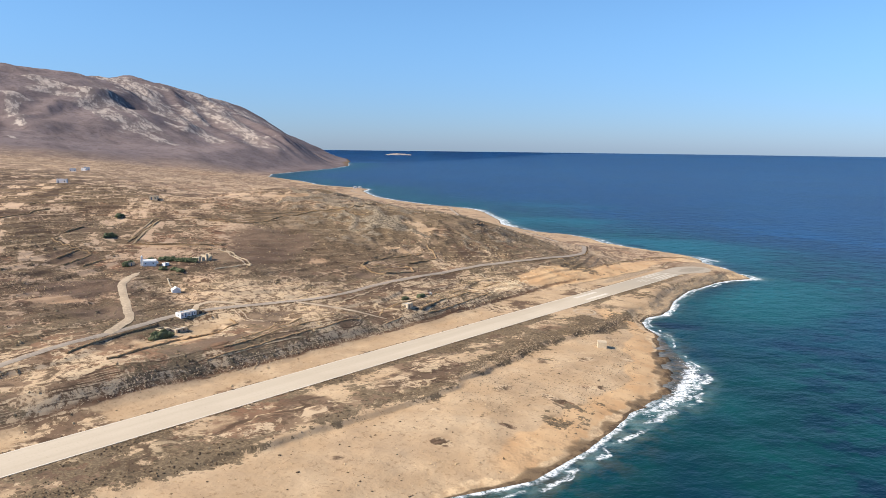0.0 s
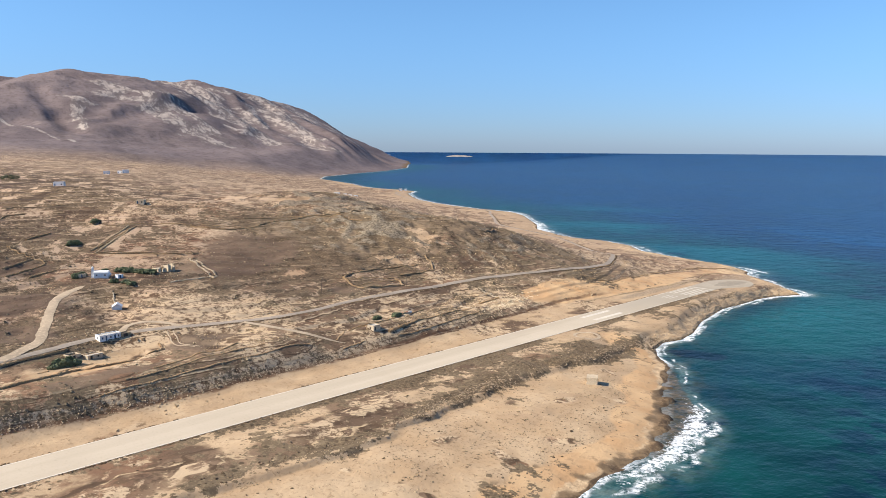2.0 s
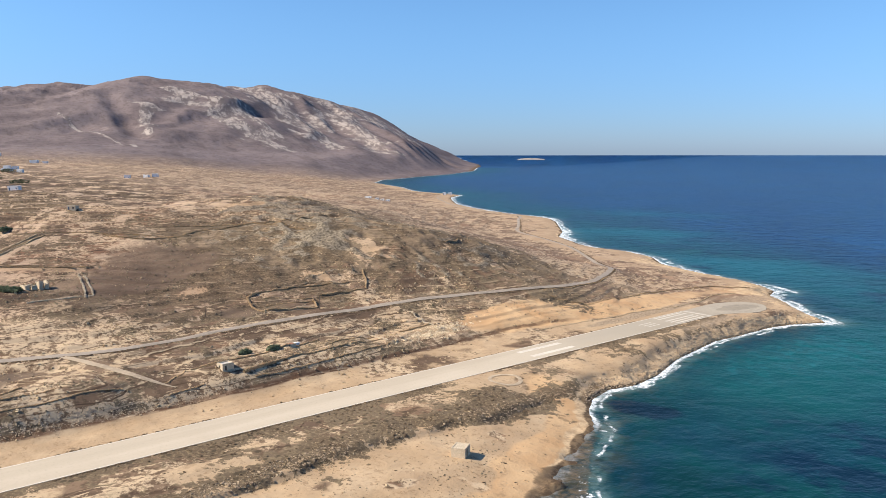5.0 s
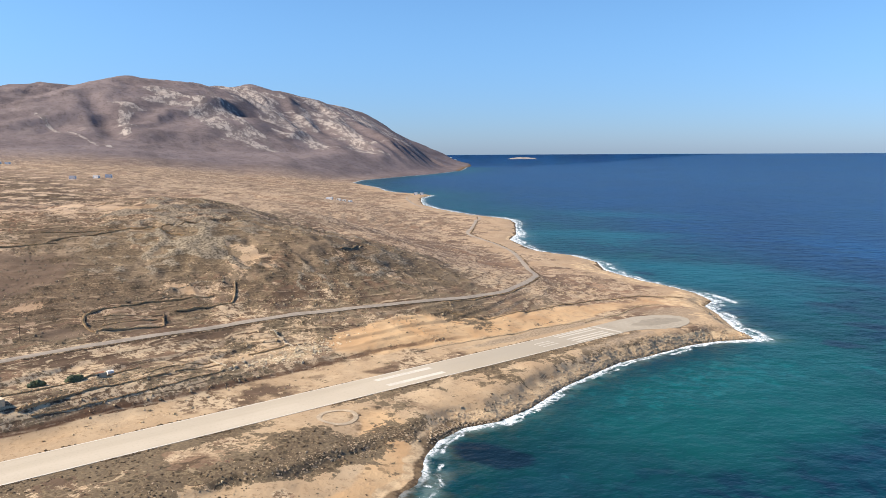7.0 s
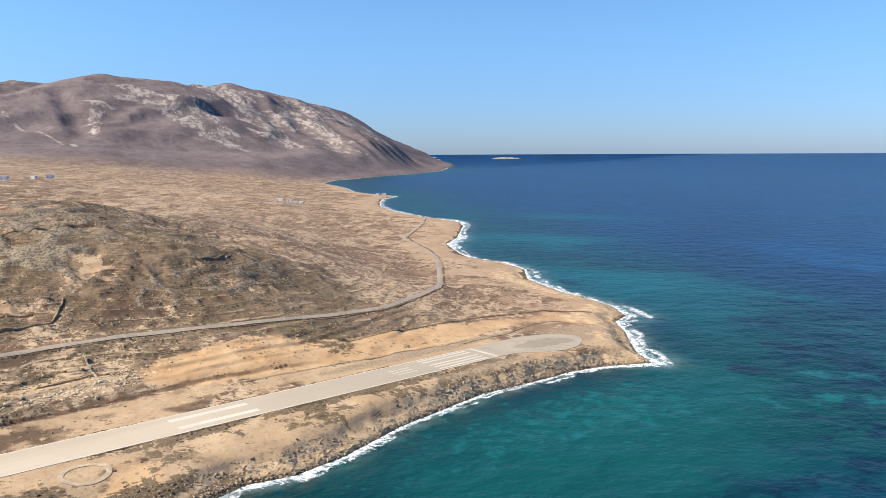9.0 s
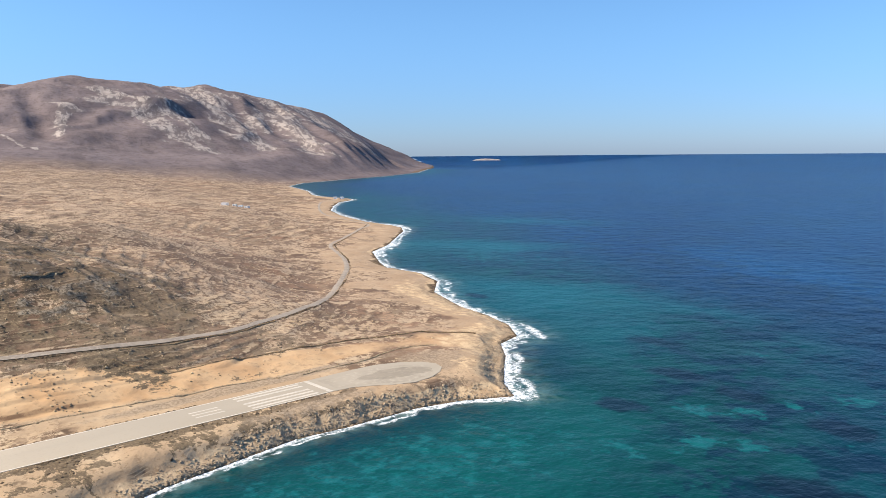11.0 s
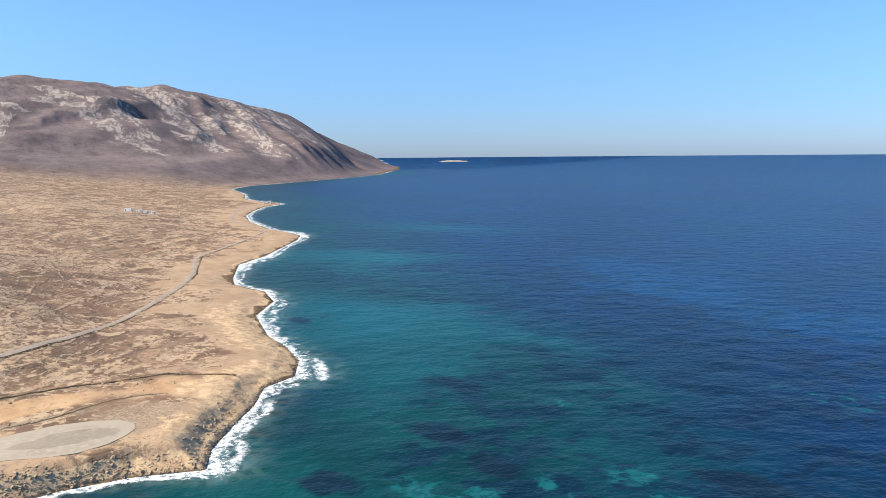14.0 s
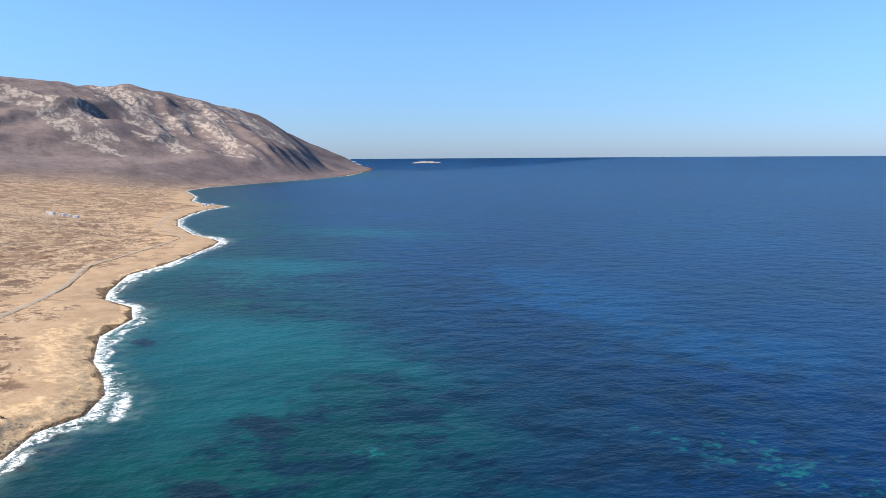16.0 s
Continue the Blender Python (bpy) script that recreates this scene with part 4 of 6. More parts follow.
# ---- ways laid on the land ----
def ribbon(name, line, wide, material, lift=0.06, step=1.0, parent=None, fading=0.0):
    """A way of that width that follows the land along a line, its last metres narrowing where it fades out."""
    line = np.array(line, float)
    # rounded corners: points of a smooth curve through the line's corners
    pts = []
    ext = np.vstack([2 * line[0] - line[1], line, 2 * line[-1] - line[-2]])
    for i in range(1, len(ext) - 2):
        p0, p1, p2, p3 = ext[i - 1:i + 3]
        n = max(2, int(math.dist(p1, p2) / step))
        for u in np.arange(n) / n:
            pts.append(0.5 * (2 * p1 + (p2 - p0) * u + (2 * p0 - 5 * p1 + 4 * p2 - p3) * u * u + (3 * p1 - p0 - 3 * p2 + p3) * u ** 3))
    pts = np.array(pts + [line[-1]])
    way = np.gradient(pts, axis=0)
    way /= np.linalg.norm(way, axis=1)[:, None]
    side = np.stack([-way[:, 1], way[:, 0]], 1)
    cols = np.linspace(-1, 1, 5)
    run = np.concatenate([[0], np.cumsum(np.linalg.norm(np.diff(pts, axis=0), axis=1))])
    ends = 0.15 + 0.85 * smooth(0, fading, run[-1] - run) if fading else 1
    worn = [(1 + 0.10 * value_noise(pts[:, 0], pts[:, 1], 9, 3) + 0.16 * value_noise(pts[:, 0], pts[:, 1], 3.2, 60 + s)) * ends for s in (0, 1)]
    spread = np.where(cols[None, :] < 0, worn[0][:, None], worn[1][:, None]) * cols[None, :] * wide / 2
    P = pts[:, None, :] + side[:, None, :] * spread[:, :, None]
    h = height(P[..., 0], P[..., 1])
    h = np.maximum(h, h[:, 2:3] - 0.2) + lift + 0.12 * (1 - np.abs(cols))[None, :]
    return mesh_object(name, np.concatenate([P.reshape(-1, 2), h.reshape(-1, 1)], 1), grid_faces(5, len(pts)), material, parent)


def on_runway(u, v):
    """World place of a point u metres along the runway from its far end southwards and v metres across it (to the sea)."""
    a, b = np.array(RUNWAY[1]), np.array(RUNWAY[0])
    w = (b - a) / np.linalg.norm(b - a)
    return a + w * u + np.array([-w[1], w[0]]) * v


def runway_sheet(name, outline, z, material, parent=None, label=""):
    vs = [(*on_runway(u, v), z) for u, v in outline]
    bm = bmesh.new()
    top = [bm.verts.new(p) for p in vs]
    bm.faces.new(top)
    bm.normal_update()
    if bm.faces[:][0].normal.z < 0:
        bmesh.ops.reverse_faces(bm, faces=bm.faces[:])
    ex = bmesh.ops.extrude_face_region(bm, geom=bm.faces[:])
    bmesh.ops.translate(bm, vec=(0, 0, -0.9 if parent is None else -0.006), verts=[g for g in ex["geom"] if isinstance(g, bmesh.types.BMVert)])
    bmesh.ops.recalc_face_normals(bm, faces=bm.faces[:])
    me = bpy.data.meshes.new(name)
    bm.to_mesh(me)
    bm.free()
    me.materials.append(material)
    ob = new(name, me)
    ob.parent = parent
    if label:
        ob["label"] = label
    return ob


RUNWAY_Z = 5.5
h = RUNWAY_HALF
loop = [(6, -h), (-4, -h), (-18, -h - 0.6), (-30, -h - 0.4), (-39, -h + 3), (-45, 0), (-47, 5), (-45.5, 10), (-41, 14), (-35, 17), (-27, 18), (-20, 15.6), (-14, 11.5), (-8, h + 0.6), (-2, h)]
runway = tagged(runway_sheet("runway", [(900, -h)] + loop + [(900, h)], RUNWAY_Z, RUNWAY_TOP), "long pale asphalt runway with worn white markings", "runway", kind="structure")
for v in (-6.0, -3.6, 0.6, 3.2, 5.8):
    runway_sheet("threshold_bar", [(3, v - 0.6), (26, v - 0.6), (26, v + 0.6), (3, v + 0.6)], RUNWAY_Z + 0.012, WORN_PAINT, runway)
runway_sheet("threshold_line", [(-1.6, -h + 0.2), (0, -h + 0.2), (0, h - 0.2), (-1.6, h - 0.2)], RUNWAY_Z + 0.012, WORN_PAINT, runway)
for v in (-2.4, 0.0, 2.4):
    runway_sheet("aiming_bar", [(33, v - 0.35), (42, v - 0.35), (42, v + 0.35), (33, v + 0.35)], RUNWAY_Z + 0.012, WORN_PAINT, runway)
runway_sheet("pad_surface", [(-4, -h + 2.4), (-12, -h + 2.9), (-18, -h + 2.2), (-25, -h + 3.1), (-30, -h + 3.4), (-36, -h + 6), (-41, 1.5), (-43, 5.5), (-42.4, 9), (-39, 12.4), (-35, 15.4), (-31, 15.2), (-27, 16.4), (-21, 13.8), (-15, 9.6), (-9, h - 2.4), (-4, h - 2.6)],
             RUNWAY_Z + 0.01, PAD_TOP, runway, "darker worn asphalt of the turning pad")
runway_sheet("worn_patch", [(-14, 2), (-18, 0.2), (-22, 0.6), (-27, -1.5), (-31, -0.4), (-35, 0.8), (-39, 3.5), (-41.6, 6.5), (-41.8, 9), (-39.6, 11), (-36, 11.6), (-33, 10.4), (-29, 10.9), (-25, 9.4), (-21, 8.2), (-17, 5)],
             RUNWAY_Z + 0.022, WORN_TOP, runway, "dark tyre-worn patch on the pad")
for v in (-3.6, 3.6):
    runway_sheet("touchdown_bar", [(94, v - 1.1), (118, v - 1.1), (118, v + 1.1), (94, v + 1.1)], RUNWAY_Z + 0.012, PAINT, runway)
for v in (-h + 0.35, h - 0.35):
    runway_sheet("edge_line", [(0, v - 0.22), (890, v - 0.22), (890, v + 0.22), (0, v + 0.22)], RUNWAY_Z + 0.014, PAINT, runway)
tagged(ribbon("road", ROAD, 3.2, ROAD_TOP, 0.06), "narrow grey coastal road with worn edges", "road", kind="structure")
tagged(ribbon("dirt_road", TRACK, 3.7, DIRT, 0.12, fading=5.0), "pale bare dirt road to the chapel", "road", kind="structure")
tagged(ribbon("dirt_loop", LOOP, 2.4, DIRT, 0.10), "pale dirt loop beside the coast road", "track", kind="structure")
tagged(ribbon("dirt_track", BRANCH, 2.8, DIRT, 0.10, fading=14.0), "pale rutted dirt track", "track", kind="structure")
for shift in (0.0, 2.2):
    tagged(ribbon("dirt_rut", [(-277 + 0.3 * shift, 222.6 + shift), (-270 + 0.3 * shift, 220.4 + shift), (-263, 219 + shift), (-256, 222 + shift)], 0.5, DIRT, 0.05), "faint pale wheel rut across dry grass", "track", kind="structure")


# ---- things on the land ----
def lump(sides, rings, seed, rough, squash=1.0):
    """A small low closed lump: rings of points from a foot to a top."""
    rnd = np.random.RandomState(seed)
    vs, fs = [], []
    for k in range(rings):
        a = (k + 0.0) / rings * math.pi * 0.5
        for i in range(sides):
            t = 2 * math.pi * (i + 0.5 * (k % 2)) / sides
            q = 1 + rough * (rnd.rand() - 0.5) * 2
            vs.append((math.cos(t) * math.cos(a) * q, math.sin(t) * math.cos(a) * q, math.sin(a) * squash * q - (0.25 if k == 0 else 0)))
    vs.append((0.1, 0, squash))
    for k in range(rings - 1):
        for i in range(sides):
            j = (i + 1) % sides
            a, b, c, d = k * sides + i, k * sides + j, (k + 1) * sides + i, (k + 1) * sides + j
            fs += [(a, b, d), (a, d, c)]
    for i in range(sides):
        fs.append(((rings - 1) * sides + i, (rings - 1) * sides + (i + 1) % sides, rings * sides))
    return np.array(vs), np.array(fs)


WALL_LUMPS = [lump(5, 2, 80 + k, 0.35, 0.9) for k in range(5)]
ISLET = (-2934.5, 3424.3, 36.5, 43.0)
WHITEWASH = plain("whitewash", (0.78, 0.77, 0.74, 1), 0.85, 1.2, 0.14)
PLASTER = plain("old_plaster", (0.56, 0.45, 0.31, 1), 0.9, 1.2, 0.22)
ROUGH_STONE = plain("rough_stone", (0.40, 0.295, 0.175, 1), 0.95, 0.9, 0.4, depth=0.15)
WALL_STONE = plain("wall_stone", (0.43, 0.285, 0.152, 1), 0.95, 0.9, 0.4, depth=0.2)
BANK_EARTH = plain("bank_earth", (0.34, 0.23, 0.125, 1), 0.95, 1.2, 0.4, depth=0.2)
FLAT_ROOF = plain("flat_roof", (0.56, 0.50, 0.42, 1), 0.9, 1.5, 0.2)
TILE_ROOF = plain("red_roof", (0.30, 0.13, 0.07, 1), 0.9, 0.6, 0.35)
DARK_WOOD = plain("dark_wood", (0.07, 0.06, 0.055, 1), 0.8, 0.5, 0.3)
BLUE_WOOD = plain("blue_wood", (0.05, 0.10, 0.19, 1), 0.7, 0.5, 0.2)
GLASS = Mat("window_glass", 0.08, 0.5).done((0.02, 0.025, 0.03, 1))
POLE_WOOD = plain("pole_wood", (0.14, 0.10, 0.07, 1), 0.9, 0.4, 0.3)
BARK = plain("bark", (0.10, 0.075, 0.05, 1), 0.95, 0.3, 0.3)


def leaf_material():
    m = Mat("leaves", 0.8, 0.2)
    c = m.mix(m.island(), (0.095, 0.112, 0.058, 1), (0.19, 0.205, 0.11, 1))
    return m.done(c)


LEAVES = leaf_material()


def part(name, bm, material, parent, label=""):
    me = bpy.data.meshes.new(name)
    bmesh.ops.recalc_face_normals(bm, faces=bm.faces[:])
    bm.to_mesh(me)
    bm.free()
    me.materials.append(material)
    ob = new(name, me)
    ob.parent = parent
    if label:
        ob["label"] = label
    return ob


def thing(name, m, label, category, group=""):
    ob = new(name)
    ob.matrix_world = m
    return tagged(ob, label, category, group)


def slab(x0, x1, y0, y1, z0, z1, edge=0.0, bm=None):
    """A box between those bounds, its edges rounded off by edge."""
    bm = bm or bmesh.new()
    made = bmesh.ops.create_cube(bm, size=1.0)["verts"]
    for v in made:
        v.co = Vector((x0 + (v.co.x + 0.5) * (x1 - x0), y0 + (v.co.y + 0.5) * (y1 - y0), z0 + (v.co.z + 0.5) * (z1 - z0)))
    if edge:
        bmesh.ops.bevel(bm, geom=list({e for v in made for e in v.link_edges}), offset=edge, segments=2, profile=0.6, affect="EDGES")
    return bm


def facade(bm, a, b, z0, z1, holes, deep=0.22):
    """A wall face from a to b (seen from outside, left to right) with openings set back into it. Returns each opening's four inner corners."""
    a, b = Vector((*a, 0)), Vector((*b, 0))
    along = (b - a).normalized()
    wide = (b - a).length
    inward = Vector((-along.y, along.x, 0)) * deep

    def at(u, z, depth=0.0):
        return a + along * u + Vector((0, 0, z)) + (inward if depth else Vector())

    def quad(*ps):
        bm.faces.new([bm.verts.new(p) for p in ps])

    us = sorted({0.0, wide, *[h[0] for h in holes], *[h[1] for h in holes]})
    out = []
    for u0, u1 in zip(us[:-1], us[1:]):
        inside = [h for h in holes if h[0] <= u0 + 1e-6 and h[1] >= u1 - 1e-6]
        if not inside:
            quad(at(u0, z0), at(u1, z0), at(u1, z1), at(u0, z1))
            continue
        h = inside[0]
        if h[2] > 0:
            quad(at(u0, z0), at(u1, z0), at(u1, z0 + h[2]), at(u0, z0 + h[2]))
        quad(at(u0, z0 + h[3]), at(u1, z0 + h[3]), at(u1, z1), at(u0, z1))
        lo, hi = z0 + h[2], z0 + h[3]
        front, back = [at(u0, lo), at(u1, lo), at(u1, hi), at(u0, hi)], [at(u0, lo, 1), at(u1, lo, 1), at(u1, hi, 1), at(u0, hi, 1)]
        for i in range(4):
            j = (i + 1) % 4
            quad(front[i], front[j], back[j], back[i])
        out.append(back)
    return out


def panel(corners, inward, thick=0.06):
    """A thin plate within an opening."""
    bm = bmesh.new()
    n = (corners[1] - corners[0]).cross(corners[3] - corners[0]).normalized() * thick
    f = [bm.verts.new(c) for c in corners]
    g = [bm.verts.new(c - n) for c in corners]
    bm.faces.new(f)
    bm.faces.new(g[::-1])
    for i in range(4):
        j = (i + 1) % 4
        bm.faces.new((f[i], f[j], g[j], g[i]))
    return bm


def building(name, label, category, x, y, turn, size, front=(), side=(), walls=None, roof=None, group="", back=(), sink=0.6, parapet=0.3, door=None, z=None):
    """A flat-roofed house. Openings are (from, to, sill, head) in metres along the front (its +x side), the side (its -y end) or the back."""
    walls, roof, door = walls or WHITEWASH, roof or FLAT_ROOF, door or BLUE_WOOD
    long, deep, high = size
    base = min(height_at(x, y), height_at(x + 2, y)) if z is None else z
    ob = thing(name, pose(x, y, base, 0, 0, turn), label, category, group)
    hx, hy = deep / 2, long / 2
    bm = bmesh.new()
    made = []
    made += facade(bm, (hx, -hy), (hx, hy), -0.0, high, front)
    made += facade(bm, (-hx, -hy), (hx, -hy), -0.0, high, side)
    made += facade(bm, (-hx, hy), (-hx, -hy), -0.0, high, back)
    facade(bm, (hx, hy), (-hx, hy), -0.0, high, ())
    # footing, and the wall's top with its inner face
    facade(bm, (hx, -hy), (hx, hy), -sink - 1, 0, ())
    facade(bm, (-hx, -hy), (hx, -hy), -sink - 1, 0, ())
    facade(bm, (-hx, hy), (-hx, -hy), -sink - 1, 0, ())
    facade(bm, (hx, hy), (-hx, hy), -sink - 1, 0, ())
    t = 0.25
    outer = [(-hx, -hy), (hx, -hy), (hx, hy), (-hx, hy)]
    inner = [(-hx + t, -hy + t), (hx - t, -hy + t), (hx - t, hy - t), (-hx + t, hy - t)]
    for i in range(4):
        j = (i + 1) % 4
        bm.faces.new([bm.verts.new((*p, high)) for p in (outer[i], outer[j], inner[j], inner[i])])
        bm.faces.new([bm.verts.new(p) for p in ((*inner[i], high), (*inner[j], high), (*inner[j], high - parapet - 0.1), (*inner[i], high - parapet - 0.1))])
    bmesh.ops.remove_doubles(bm, verts=bm.verts[:], dist=0.001)
    part("wall", bm, walls, ob)
    part("roof", slab(-hx + t + 0.003, hx - t - 0.003, -hy + t + 0.003, hy - t - 0.003, high - parapet - 0.25, high - parapet), roof, ob)
    for corners in made:
        low = min(c.z for c in corners) < 0.05
        pane = part("door" if low else "window", panel(corners, None), door if low else GLASS, ob)
        if not low:
            c0, c2 = corners[0], corners[2]
            bar = bmesh.new()
            mid = (c0 + c2) / 2
            w = (corners[1] - corners[0]).normalized() * 0.03
            up = Vector((0, 0, (c2.z - c0.z) / 2))
            nrm = (corners[1] - corners[0]).cross(corners[3] - corners[0]).normalized() * 0.03
            vs = [bar.verts.new(mid + sx * w + sz * up + k * nrm) for k in (0, 1) for sx, sz in ((-1, -1), (1, -1), (1, 1), (-1, 1))]
            for f in ((4, 5, 6, 7), (0, 1, 5, 4), (1, 2, 6, 5), (2, 3, 7, 6), (3, 0, 4, 7)):
                bar.faces.new([vs[i] for i in f])
            part("glazing_bar", bar, door, pane)
    return ob


def rubble_wall(label, line, high=1.0, thick=0.6, material=None, seed=0, group="field walls", broken=0.25, name="stone_wall"):
    """A dry stone wall along a line, with an uneven top and bulging sides."""
    line = np.array(line, float)
    pts = []
    for a, b in zip(line[:-1], line[1:]):
        n = max(2, int(math.dist(a, b) / 0.9))
        pts += [a + (b - a) * k / n for k in range(n)]
    pts = np.array(pts + [line[-1]])
    pts = pts + 0.22 * np.stack([value_noise(pts[:, 0] + 7, pts[:, 1], 4, seed), value_noise(pts[:, 0], pts[:, 1] + 9, 4, seed + 1)], 1)
    way = np.gradient(pts, axis=0)
    way /= np.linalg.norm(way, axis=1)[:, None]
    side = np.stack([-way[:, 1], way[:, 0]], 1)
    rn = np.random.RandomState(seed + 5)
    top = np.maximum(0.1, 0.5 * high * (1 + broken * 1.6 * value_noise(pts[:, 0], pts[:, 1], 6, seed + 2)))
    g = height(pts[:, 0], pts[:, 1])
    V, F, count = [], [], 0
    # a low core of earth and rubble
    for off, up in ((-0.5, -0.6), (-0.34, 0.7), (0.34, 0.7), (0.5, -0.6)):
        p = pts + side * (off * thick)
        V.append(np.concatenate([p, (g + (top * up if up > 0 else up))[:, None]], 1))
    V = [np.stack(V, 1).reshape(-1, 3)]
    quads = grid_faces(4, len(pts))
    F = [np.concatenate([quads[:, [0, 1, 2]], quads[:, [0, 2, 3]]])]
    count = len(pts) * 4
    # stones on it and against its sides
    each = max(3, int(7 * high))
    for k in range(len(pts) - 1):
        for _ in range(each):
            u, s = rn.rand(), (rn.rand() - 0.5) * 1.1 * thick
            c = pts[k] + (pts[k + 1] - pts[k]) * u + side[k] * s
            rise = top[k] * (1 - 0.8 * abs(s) / thick) * (0.35 + 0.65 * rn.rand())
            sv, sf = WALL_LUMPS[rn.randint(len(WALL_LUMPS))]
            size = 0.13 + 0.17 * rn.rand()
            q = rn.rand() * 6.28
            x_, y_ = sv[:, 0] * size * 1.3, sv[:, 1] * size
            V.append(np.stack([x_ * math.cos(q) - y_ * math.sin(q) + c[0], x_ * math.sin(q) + y_ * math.cos(q) + c[1], sv[:, 2] * size + g[k] + rise - 0.05], 1))
            F.append(sf + count)
            count += len(sv)
    ob = mesh_object(name, np.concatenate(V), np.concatenate(F), material or WALL_STONE, flat=True)
    return tagged(ob, label, "wall", group)


def shrub(label, x, y, wide, long, high, turn=0.0, seed=0, leaves=420, name="bush", category="bush", group=""):
    """A shrub: a few stems and a crown of many small leaf clumps."""
    rn = np.random.RandomState(seed)
    ob = thing(name, pose(x, y, height_at(x, y), 0, 0, turn), label, category, group)
    for k in range(3):
        bm = bmesh.new()
        a, lean = rn.rand() * 6.28, 0.25 + 0.4 * rn.rand()
        foot = Vector(((rn.rand() - 0.5) * wide * 0.3, (rn.rand() - 0.5) * long * 0.3, -0.3))
        tip = foot + Vector((math.cos(a) * lean * wide * 0.5, math.sin(a) * lean * long * 0.5, high * 0.75))
        rings = []
        for q, r in ((foot, 0.09), (foot.lerp(tip, 0.5) + Vector((0.1, 0.05, 0)), 0.06), (tip, 0.02)):
            rings.append([bm.verts.new(q + Vector((math.cos(t) * r, math.sin(t) * r, 0))) for t in (0, 1.26, 2.51, 3.77, 5.03)])
        for lo, hi in zip(rings[:-1], rings[1:]):
            for i in range(5):
                bm.faces.new((lo[i], lo[(i + 1) % 5], hi[(i + 1) % 5], hi[i]))
        part("trunk", bm, BARK, ob)
    # clumps on an uneven shell and within it
    V, F = [], []
    sv, sf = lump(5, 2, seed + 3, 0.45, 0.8)
    for k in range(leaves):
        u, t = rn.rand() * 0.98, rn.rand() * 6.28
        s = math.sqrt(1 - u * u)
        bulge = 0.78 + 0.32 * math.sin(3 * t + seed) * math.cos(4 * u + seed) + 0.12 * rn.rand()
        c = np.array([math.cos(t) * s * wide / 2 * bulge, math.sin(t) * s * long / 2 * bulge, 0.12 * high + u * high * 0.85 * bulge])
        size = (0.10 + 0.10 * rn.rand()) * min(2.6, (wide + long) / 4 + 0.8)
        a = Euler((rn.rand() * 6, rn.rand() * 6, rn.rand() * 6)).to_matrix()
        V.append(sv @ np.array(a).T * size + c)
        F.append(sf + k * len(sv))
    mesh_object("crown", np.concatenate(V), np.concatenate(F), LEAVES, ob, flat=True)
    return ob


# --- the chapel, with its belfry, and the house beside it ---
def chapel(x, y, turn):
    ob = thing("chapel", pose(x, y, height_at(x, y), 0, 0, turn) @ Matrix.Scale(0.8, 4), "small whitewashed chapel with belfry and barrel vault among trees", "chapel")
    bm = bmesh.new()
    holes = facade(bm, (2.0, -4.0), (2.0, 4.0), 0, 2.6, [(1.2, 1.9, 1.1, 1.9), (5.8, 6.5, 1.1, 1.9)])
    holes += facade(bm, (-2.0, -4.0), (2.0, -4.0), 0, 2.6, [(1.5, 2.5, 0.0, 2.0)])
    facade(bm, (-2.0, 4.0), (-2.0, -4.0), 0, 2.6, ())
    facade(bm, (2.0, 4.0), (-2.0, 4.0), 0, 2.6, ())
    for a, b in (((2.0, -4.0), (2.0, 4.0)), ((-2.0, -4.0), (2.0, -4.0)), ((-2.0, 4.0), (-2.0, -4.0)), ((2.0, 4.0), (-2.0, 4.0))):
        facade(bm, a, b, -1.6, 0, ())
    bmesh.ops.remove_doubles(bm, verts=bm.verts[:], dist=0.001)
    part("wall", bm, WHITEWASH, ob)
    for c in holes:
        low = min(v.z for v in c) < 0.05
        part("door" if low else "window", panel(c, None), BLUE_WOOD if low else GLASS, ob)
    bm = bmesh.new()
    n = 12
    ends = [[bm.verts.new((2.12 * math.cos(math.pi * k / n), yy, 2.6 + 1.5 * math.sin(math.pi * k / n))) for k in range(n + 1)] for yy in (-4.1, 4.1)]
    for k in range(n):
        bm.faces.new((ends[0][k], ends[0][k + 1], ends[1][k + 1], ends[1][k]))
    bm.faces.new(ends[0])
    bm.faces.new(ends[1][::-1])
    part("vault", bm, WHITEWASH, ob)
    bm = bmesh.new()
    bmesh.ops.create_uvsphere(bm, u_segments=16, v_segments=8, radius=1.35, matrix=Matrix.Translation((0, 4.0, 1.6)))
    part("apse", bm, WHITEWASH, ob)
    tower = part("belfry", slab(-0.75, 0.75, -5.6, -4.2, -1.5, 4.2, 0.08), WHITEWASH, ob)
    for sx in (-0.6, 0.6):
        part("pier", slab(sx - 0.18, sx + 0.18, -5.4, -4.4, 4.2, 5.6, 0.04), WHITEWASH, tower)
    bm = bmesh.new()
    bmesh.ops.create_cone(bm, cap_ends=True, segments=10, radius1=0.8, radius2=0.25, depth=0.9, matrix=Matrix.Translation((0, -4.9, 6.05)))
    part("cap", bm, WHITEWASH, tower)
    bm = bmesh.new()
    bmesh.ops.create_cone(bm, cap_ends=True, segments=10, radius1=0.3, radius2=0.16, depth=0.45, matrix=Matrix.Translation((0, -4.9, 4.95)))
    part("bell", bm, DARK_WOOD, tower)
    return ob


